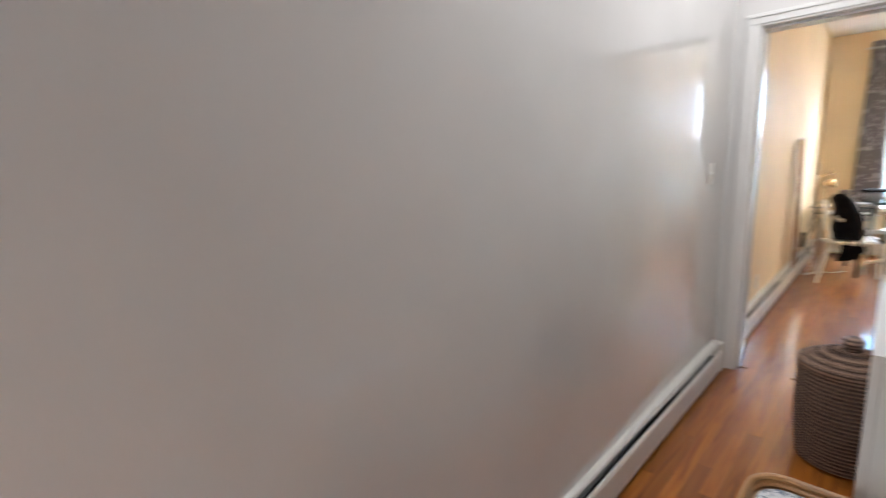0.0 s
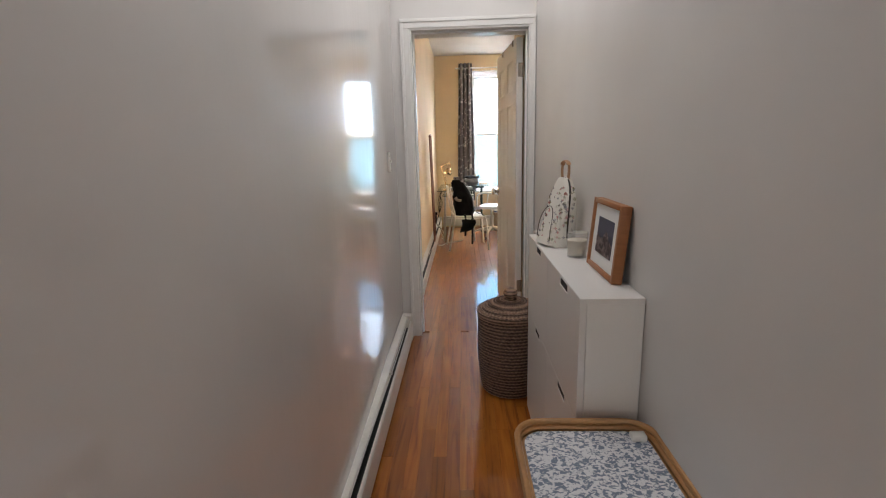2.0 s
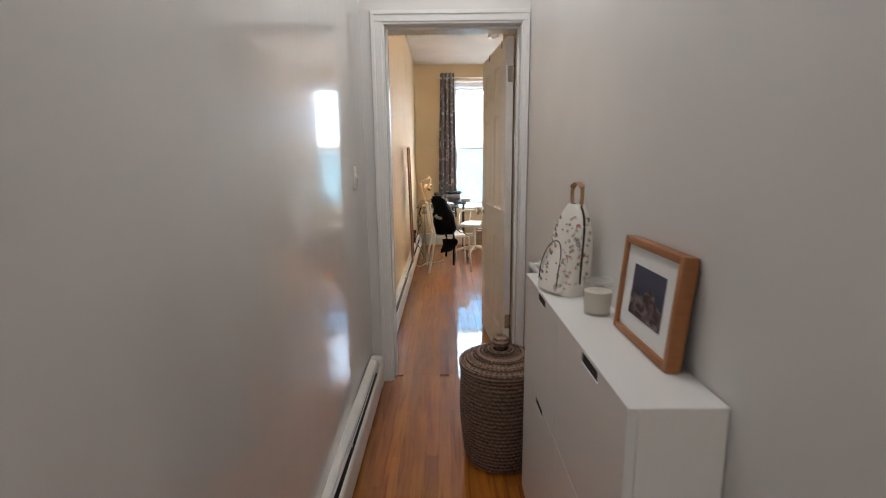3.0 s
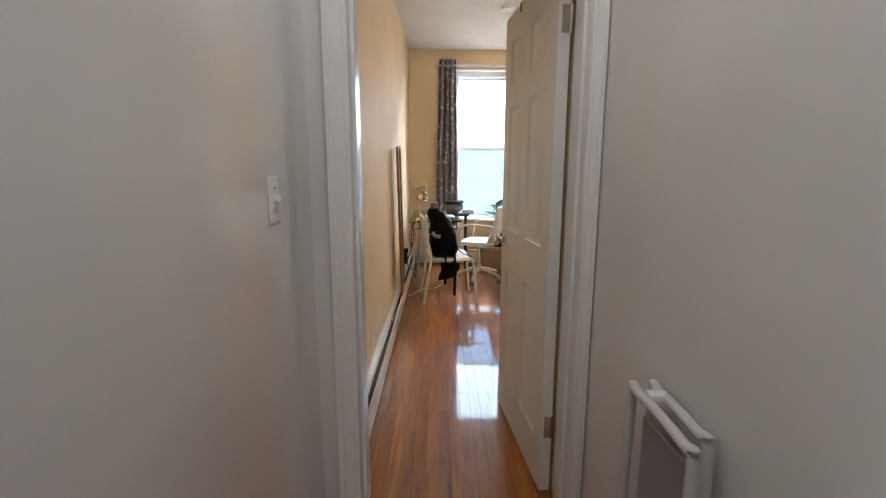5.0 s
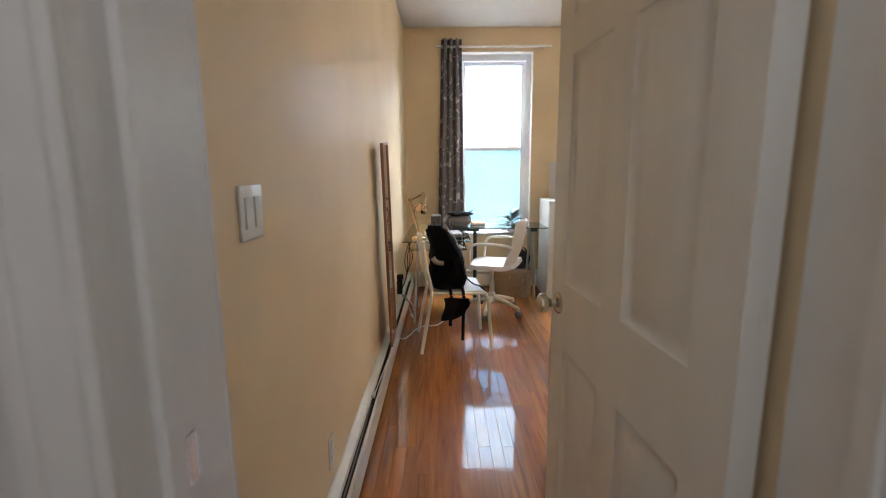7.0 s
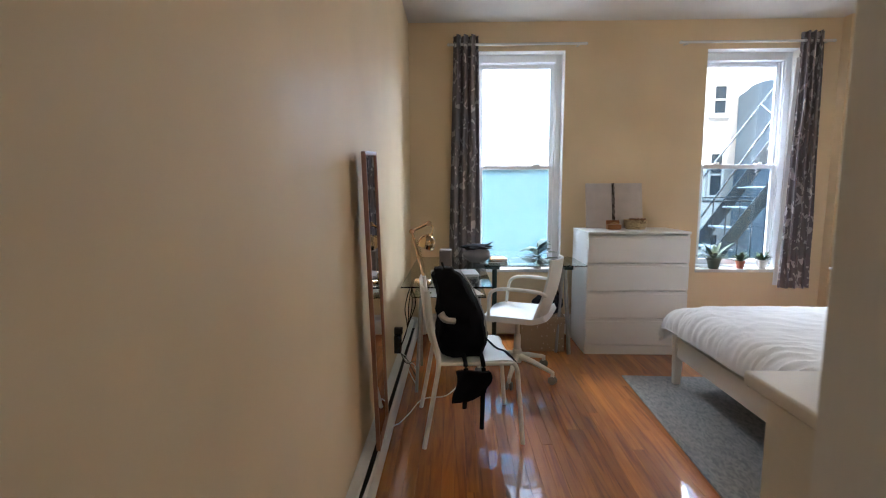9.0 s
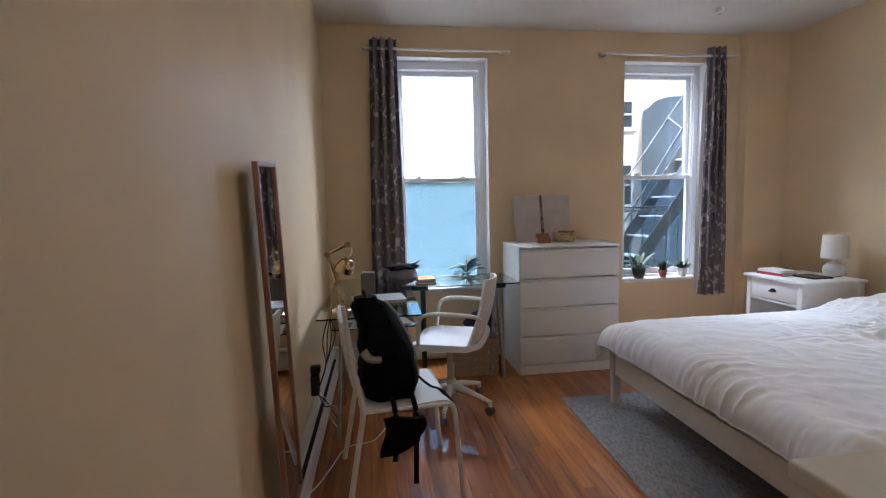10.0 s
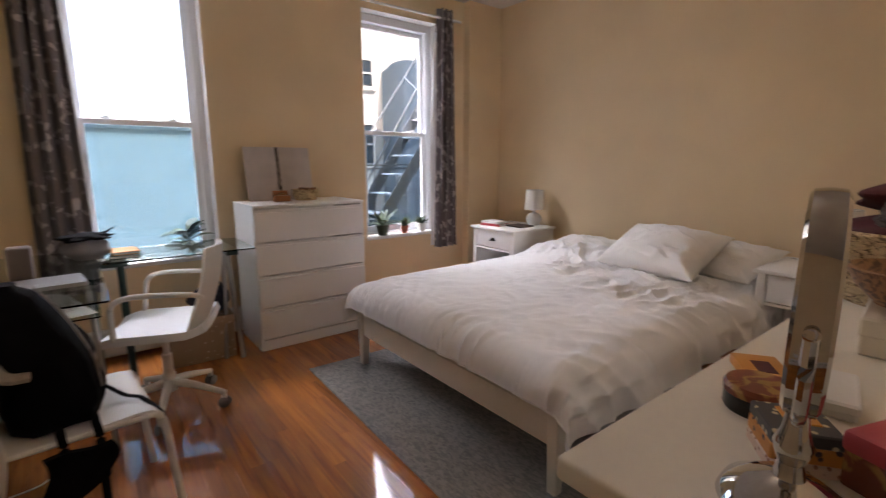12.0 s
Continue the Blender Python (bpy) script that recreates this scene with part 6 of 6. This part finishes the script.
for k in range(4):
    rk = random.Random(k)
    part("cable", tube(arc([(0.04, 0.01 * k - 0.02, -0.02), (0.08, 0.05 + 0.03 * k, 0.10), (0.06 + 0.02 * k, 0.12 + 0.05 * k, 0.22), (0.09, 0.16 + 0.06 * k, 0.30 + rk.uniform(0, 0.06)), (0.12, 0.14 + 0.05 * k, 0.40)]), 0.0035, seg=6), M_LACQ, t)
    part("cable", tube(arc([(0.03, 0.01 * k, -0.05), (0.085, -0.03 * k, -0.09), (0.10 + 0.01 * k, 0.06 * k - 0.05, -0.16), (0.14, 0.10 * k, -0.27), (0.10, 0.1 * k + 0.15, -0.292)]), 0.003, seg=6), M_LACQ if k % 2 else M_SWITCH, t)
t = thing("cable", pose(0, 0, 0), "white cord trailing along the top of the heater", "cable")
part("cord", tube(arc([(0.052, 7.20, 0.182), (0.064, 7.60, 0.176), (0.080, 7.95, 0.17), (0.088, 8.15, 0.13), (0.10, 8.35, 0.05), (0.13, 8.55, 0.004), (0.20, 8.75, 0.004), (0.34, 8.80, 0.004), (0.42, 8.95, 0.004)], 8), 0.0035, seg=6), M_SWITCH, t)
part("plug", box(0.040, 0.058, 7.17, 7.21, 0.178, 0.198, 0.004, 2), M_SWITCH, t)
t = thing("cable", pose(0, 0, 0), "black cord running down beside the heater", "cable")
part("cord", tube(arc([(0.05, 5.72, 0.185), (0.055, 6.4, 0.18), (0.05, 7.1, 0.182)], 10), 0.003, seg=6), M_RUBBER, t)
part("plug", box(0.040, 0.056, 5.70, 5.73, 0.18, 0.196, 0.003, 2), M_RUBBER, t)
t = thing("cable", pose(0, 0, 0), "thin grey cord along the hall heater", "cable")
part("cord", tube(arc([(0.045, 1.6, 0.185), (0.05, 2.6, 0.184), (0.044, 3.6, 0.186), (0.052, 4.6, 0.181), (0.05, 5.2, 0.183)], 10), 0.003, seg=6), M_PLASTIC, t)
part("staple", box(0.040, 0.058, 4.4, 4.408, 0.178, 0.19, 0.002, 1), M_PLASTIC, t)

# ceiling
for x, y, nm, r, lab in ((1.03, 8.52, "smoke_detector", 0.062, "round white smoke detector on the ceiling"), (3.05, 9.62, "sprinkler_head", 0.032, "small metal sprinkler head in the ceiling")):
    t = thing(nm, pose(x, y, CEIL_Z, 180, 0, 0), lab, nm.replace("_", " "))
    part("housing", lathe([(0, 0), (r, 0), (r, 0.012), (r * 0.85, 0.03), (r * 0.4, 0.038), (0, 0.038)], seg=32), M_SWITCH, t)
    part("sensor" if r > 0.05 else "deflector", lathe([(0, 0.037), (r * 0.3, 0.037), (r * 0.25, 0.046), (0, 0.047)], seg=20), M_SWITCH if r > 0.05 else M_NICKEL, t)

# on the long dresser
TOP = 0.98
t = thing("makeup_mirror", pose(1.030, 6.590, TOP, 0, 0, 13), "chrome round make-up mirror on a stand", "mirror")
part("base", lathe([(0, 0), (0.050, 0), (0.052, 0.005), (0.047, 0.016), (0.030, 0.027), (0.012, 0.034), (0.009, 0.05), (0, 0.05)], seg=40), M_CHROME, t)
part("stem", lathe([(0.009, 0.03), (0.0075, 0.042), (0.013, 0.056), (0.015, 0.064), (0.010, 0.078), (0.0085, 0.092), (0, 0.094)], seg=24), M_CHROME, t)
turn = pose(0, 0, 0.188) @ Euler((radians(90), 0, 0)).to_matrix().to_4x4()
hd = part("ring", lathe([(0.080, -0.012), (0.086, -0.0125), (0.0895, -0.010), (0.0905, 0.0), (0.0895, 0.010), (0.086, 0.0125), (0.080, 0.012), (0.078, 0.0), (0.080, -0.012)], m=turn, seg=64), M_CHROME, t)
part("mirror_glass", lathe([(0, -0.008), (0.079, -0.008), (0.079, 0.008), (0, 0.008)], m=turn, seg=64), M_MIRROR, hd)
for sx in (-1, 1):
    part("yoke_arm", tube([(sx * 0.0945 * math.sin(a), 0, 0.188 - 0.0945 * math.cos(a)) for a in [math.pi / 2 * k / 14 for k in range(15)]], 0.0048, seg=8), M_CHROME, t)
    part("pivot", lathe([(0, 0), (0.0045, 0.001), (0.005, 0.007), (0.003, 0.009), (0, 0.010)], at=(sx * 0.090, 0, 0.188), m=Euler((0, radians(90 * sx), 0)).to_matrix().to_4x4(), seg=16), M_CHROME, hd)
t = thing("lacquer_tin", pose(1.207, 6.668, TOP), "round black lacquer tin with reddish patterned lid", "tin")
part("body", lathe([(0, 0), (0.037, 0), (0.039, 0.004), (0.039, 0.022), (0, 0.022)], seg=40), M_LACQ, t)
part("lid", lathe([(0.0397, 0.0215), (0.0402, 0.029), (0.037, 0.034), (0, 0.036)], seg=40), M_TINTOP, t)
t = thing("tissue_box", pose(1.122, 6.611, TOP, 0, 0, 36), "small square box with stacked dotted patterns", "box")
for k, (m_, z0, z1) in enumerate(((M_POLKA3, 0.0, 0.013), (M_POLKA, 0.013, 0.030), (M_POLKA2, 0.030, 0.044))):
    part("band", box(-0.031, 0.031, -0.031, 0.031, z0 + 0.0003, z1, 0.0015, 1), m_, t)
part("lid_print", box(-0.012, 0.020, -0.018, 0.012, 0.0435, 0.0455, 0.0005, 1), M_ORANGE, t)
t = thing("tea_packet", pose(1.305, 6.695, TOP, 0, 0, 35), "flat orange paper packet", "packet")
part("packet", box(-0.05, 0.05, -0.03, 0.03, 0, 0.016, 0.004, 2), M_ORANGE, t)
part("seal", box(-0.02, 0.02, -0.012, 0.012, 0.0155, 0.0175, 0.001, 1), M_REDW, t)
t = thing("white_box", pose(1.30, 6.630, TOP, 0, 0, 12), "flat white cardboard box", "box")
part("tray", box(-0.055, 0.055, -0.036, 0.036, 0, 0.016, 0.003, 1), M_PAPER, t)
part("lid", box(-0.0565, 0.0565, -0.0375, 0.0375, 0.008, 0.022, 0.003, 1), M_PAPER, t)
t = thing("card_box", pose(1.66, 6.58, TOP, 0, 0, 6), "long pale cream keepsake box", "box")
part("tray", box(-0.14, 0.14, -0.07, 0.07, 0, 0.05, 0.003, 1), M_CREAM, t)
part("lid", box(-0.143, 0.143, -0.073, 0.073, 0.03, 0.062, 0.004, 1), M_CREAM, t)
t = thing("wooden_bowl", pose(1.65, 6.585, TOP + 0.0625, 0, 0, 5), "striped olive-wood bowl with dark grain", "bowl")
part("bowl", lathe([(0, 0), (0.06, 0), (0.09, 0.03), (0.105, 0.06), (0.10, 0.062), (0.08, 0.034), (0.05, 0.012), (0, 0.011)], seg=44), M_WOODB, t)
part("foot", lathe([(0.05, 0.0), (0.062, 0.0), (0.06, 0.008), (0.05, 0.008)], seg=30), M_WOODB, t)
t = thing("palm_basket", pose(1.97, 6.635, TOP), "wide woven palm basket filled with dark clothes", "basket")
pb = bmesh.new()
for i in range(15):
    r = 0.135 + 0.045 * (i / 14) ** 0.6
    add_tube(pb, [((r + 0.0025 * math.sin(k * math.pi + i * math.pi)) * math.cos(k * math.tau / 64), (r + 0.0025 * math.sin(k * math.pi + i * math.pi)) * 0.85 * math.sin(k * math.tau / 64), 0.006 + i * 0.0105) for k in range(64)], 0.0062, seg=6, closed=True)
part("body", pb, M_WEAVE, t)
part("bottom", lathe([(0, 0.002), (0.13, 0.002), (0.13, 0.012), (0, 0.012)], seg=40), M_WEAVE, t)
for k, (w_, d_, h_, x_, y_, z_, m_) in enumerate(((0.30, 0.25, 0.10, 0, 0, 0.09, M_REDW), (0.22, 0.18, 0.09, -0.03, -0.02, 0.15, M_BROWN), (0.18, 0.16, 0.07, 0.05, 0.03, 0.19, M_REDW))):
    lp = lumpy(w_, d_, h_, 2.0 + k * 3, amp=0.3)
    for v in lp.verts:
        v.co += Vector((x_, y_, z_))
    part("folded_garment", lp, m_, t)
t = thing("red_box", pose(1.135, 6.520, TOP, 0, 0, -20), "small red patterned box", "box")
part("body", box(-0.04, 0.04, -0.04, 0.04, 0, 0.045, 0.004, 2), M_TINTOP, t)
part("lid", box(-0.042, 0.042, -0.042, 0.042, 0.035, 0.056, 0.005, 2), M_RED, t)

# ---- outside the windows ----
M_STUCCO = mat("white_stucco", (0.80, 0.79, 0.76), 0.9, vary=0.06, scale=1.2, grain=40, bump=0.3, world_space=True)
M_BLUEW = mat("pale_blue_render", (0.22, 0.29, 0.35), 0.9, vary=0.12, scale=1.5, grain=30, bump=0.3, world_space=True)
M_IRON = mat("blue_grey_iron", (0.06, 0.075, 0.09), 0.5, vary=0.2)
M_TREAD = mat("galvanised_tread", (0.45, 0.47, 0.50), 0.5, vary=0.15)
M_GROUND = mat("concrete_yard", (0.32, 0.31, 0.30), 0.9, vary=0.15, world_space=True)
M_DGLASS = mat("dark_window_glass", (0.05, 0.07, 0.09), 0.08, vary=0.2)
gr = structure("ground", sheet(2, 2, lambda u, v: ((u - 0.5) * 4000, (v - 0.5) * 4000, -3.6)), M_GROUND, "grey concrete yard far below")

M_SKY = bpy.data.materials.new("bright_hazy_sky")
M_SKY.use_nodes = True
haze = M_SKY.node_tree.nodes["Principled BSDF"]
haze.inputs["Base Color"].default_value = (0, 0, 0, 1)
haze.inputs["Emission Color"].default_value, haze.inputs["Emission Strength"].default_value = (0.62, 0.81, 1.0, 1), 5.0
structure("backdrop", box(-9.0, 16.0, 21.0, 21.05, -3.6, 15.0), M_SKY, "plain bright hazy sky beyond the yard")
t = thing("stucco_building", pose(-5.0, 14.2, -3.6), "sunlit white stucco building across the yard", "building")
part("wall", box(0, 9.6, 0, 2.0, 0, 5.32), M_STUCCO, t, "", False)
part("roof_coping", box(-0.1, 9.7, -0.1, 2.1, 5.32, 5.45, 0.03, 1), M_STUCCO, t)
t = thing("apartment_building", pose(4.9, 16.6, -3.6), "white neighbouring building with dark sash windows", "building")
part("wall", box(0, 4.0, 0, 3.0, 0, 8.4), M_STUCCO, t, "", False)
part("roof_coping", box(-0.1, 4.1, -0.1, 3.1, 8.4, 8.6, 0.03, 1), M_STUCCO, t)
for z0, z1 in ((6.58, 7.25), (4.8, 5.8), (3.0, 4.0)):
    wi = bmesh.new()
    for x0, x1, a, c in ((1.12, 1.18, z0, z1), (1.42, 1.48, z0, z1), (1.18, 1.42, z1 - 0.05, z1), (1.18, 1.42, z0, z0 + 0.05), (1.18, 1.42, (z0 + z1) / 2 - 0.02, (z0 + z1) / 2 + 0.02)):
        add_box(wi, x0, x1, -0.05, 0.0, a, c)
    wo = part("window", wi, M_STUCCO, t, "", False)
    part("pane", box(1.18, 1.42, -0.02, -0.004, z0 + 0.05, z1 - 0.05), M_DGLASS, wo, "", False)
    part("sill", box(1.08, 1.52, -0.10, 0.0, z0 - 0.06, z0, 0.01, 1), M_STUCCO, wo)
t = thing("blue_building", pose(6.6, 11.2, -3.6), "pale blue rendered side wall with arched parapet", "building")
b = bmesh.new()
n = 40
prof = []
for i in range(n + 1):
    y = 5.38 * i / n
    z = 7.02 + 0.10 * math.sin(max(0, min(1, (y - 4.0) / 1.4)) * math.pi) - (0.0 if y < 5.0 else 0.04)
    prof.append((y, z))
for x0, x1 in ((0.0, 3.0),):
    lo0 = [b.verts.new((x0, y, 0)) for y, z in prof]
    hi0 = [b.verts.new((x0, y, z)) for y, z in prof]
    lo1 = [b.verts.new((x1, y, 0)) for y, z in prof]
    hi1 = [b.verts.new((x1, y, z)) for y, z in prof]
    for i in range(n):
        b.faces.new((lo0[i], hi0[i], hi0[i + 1], lo0[i + 1]))
        b.faces.new((lo1[i], lo1[i + 1], hi1[i + 1], hi1[i]))
        b.faces.new((hi0[i], hi1[i], hi1[i + 1], hi0[i + 1]))
    b.faces.new((lo0[0], lo1[0], hi1[0], hi0[0]))
    b.faces.new((lo0[-1], hi0[-1], hi1[-1], lo1[-1]))
bmesh.ops.recalc_face_normals(b, faces=b.faces[:])
part("wall", b, M_BLUEW, t)
part("band_course", box(-0.03, 0.0, 0.0, 5.3, 4.2, 4.3, 0.01, 1), M_BLUEW, t)

t = thing("fire_escape", pose(0, 0, 0), "blue-grey iron fire escape stair and landing", "fire escape")


def bar(p, q, w, h):
    p, q = Vector(p), Vector(q)
    sub = box(0, (q - p).length, -w / 2, w / 2, -h / 2, h / 2)
    o = bmesh.new()
    return merge(o, sub, Matrix.Translation(p) @ (q - p).to_track_quat("X", "Z").to_matrix().to_4x4())


sl = (1.912 - 0.718) / (4.408 - 3.584)
for y in (12.0, 11.4):
    part("stringer", bar((3.22 if y > 11.7 else 3.17, y, 0.718 - 0.364 * sl), (4.85, y, 0.718 + (4.85 - 3.584) * sl - (0 if y > 11.7 else 0.09)), 0.014, 0.15), M_IRON, t)
for k in range(9):
    z = 0.38 + 0.243 * k
    x = 3.584 + (z - 0.735) / sl
    part("tread", box(x - 0.02, x + 0.15, 11.407, 11.993, z, z + 0.022, 0.004, 1), M_TREAD, t)
part("handrail", tube([(3.30, 12.0, 1.504 - 0.266 * 1.37), (4.9, 12.0, 1.504 + 1.334 * 1.37)], 0.012, seg=8), M_IRON, t)
part("handrail", tube([(3.20, 11.4, 1.266 - 0.213 * 1.52), (4.0, 11.4, 2.155), (4.205, 12.0, 2.402)], 0.012, seg=8), M_IRON, t)
for z in (1.245, 1.20):
    part("landing_rail", tube([(3.1, 11.6, z), (4.9, 11.6, z)], 0.010, seg=8), M_IRON, t)
for k in range(12):
    x = 3.18 + 0.156 * k
    part("baluster", tube([(x, 11.6, 0.05), (x, 11.6, 1.20)], 0.007, seg=6), M_IRON, t)
part("landing", box(2.9, 4.9, 11.1, 12.1, 0.0, 0.04, 0.005, 1), M_IRON, t)
for x in (2.95, 4.85):
    part("support_post", tube([(x, 12.05, -3.6), (x, 12.05, 0.0)], 0.03, seg=8), M_IRON, t)
    part("support_post", tube([(x, 11.15, -3.6), (x, 11.15, 0.0)], 0.03, seg=8), M_IRON, t)

# ---- floor strips, one by one ----
PLANK_W = 0.0571
plank_meshes = {}


def plank_mesh(length):
    if length not in plank_meshes:
        w, h, c = PLANK_W - 0.0003, 0.012, 0.0006
        b = bmesh.new()
        lo = [b.verts.new((x, y, -h)) for x, y in ((0, 0), (w, 0), (w, length), (0, length))]
        mid = [b.verts.new((x, y, -c)) for x, y in ((0, 0), (w, 0), (w, length), (0, length))]
        top = [b.verts.new((x, y, 0)) for x, y in ((c, c), (w - c, c), (w - c, length - c), (c, length - c))]
        for q, s in ((lo, mid), (mid, top)):
            for i in range(4):
                j = (i + 1) % 4
                b.faces.new((q[i], q[j], s[j], s[i]))
        b.faces.new(top)
        me = bpy.data.meshes.new("plank")
        b.to_mesh(me)
        b.free()
        me.materials.append(M_FLOOR)
        plank_meshes[length] = me
    return plank_meshes[length]


def lay(parent, x0, x1, y0, y1, lengths, rng):
    n = int(math.ceil((x1 - x0) / PLANK_W - 1e-6))
    for i in range(n):
        y = y0 - rng.choice((0.0, 0.2, 0.4, 0.6, 0.8))
        while y < y1 - 0.01:
            length = rng.choice(lengths)
            a = max(y, y0)
            room = min(y + length, y1) - a
            length_here = round(min(room, length), 2)
            if length_here > 0.03:
                ob = new("plank", plank_mesh(length_here))
                ob.location = (x0 + i * PLANK_W, a + 0.0002, rng.uniform(-0.0003, 0.0))
                ob.rotation_euler = (rng.uniform(-0.0003, 0.0003), rng.uniform(-0.004, 0.004), 0)
                ob.parent = parent
            y += length


rng = random.Random(4)
lay(sub_hall, 0.0, HALL_X, 0.0, 5.43, (0.8, 1.0, 1.2, 1.6), rng)
lay(sub_room, 0.0, 16 * PLANK_W, 5.43, WIN_Y, (1.0, 1.4, 1.8, 2.2), rng)
lay(sub_room, 16 * PLANK_W, ROOM_X, NEAR_Y - 0.05, WIN_Y, (1.0, 1.4, 1.8, 2.2), rng)
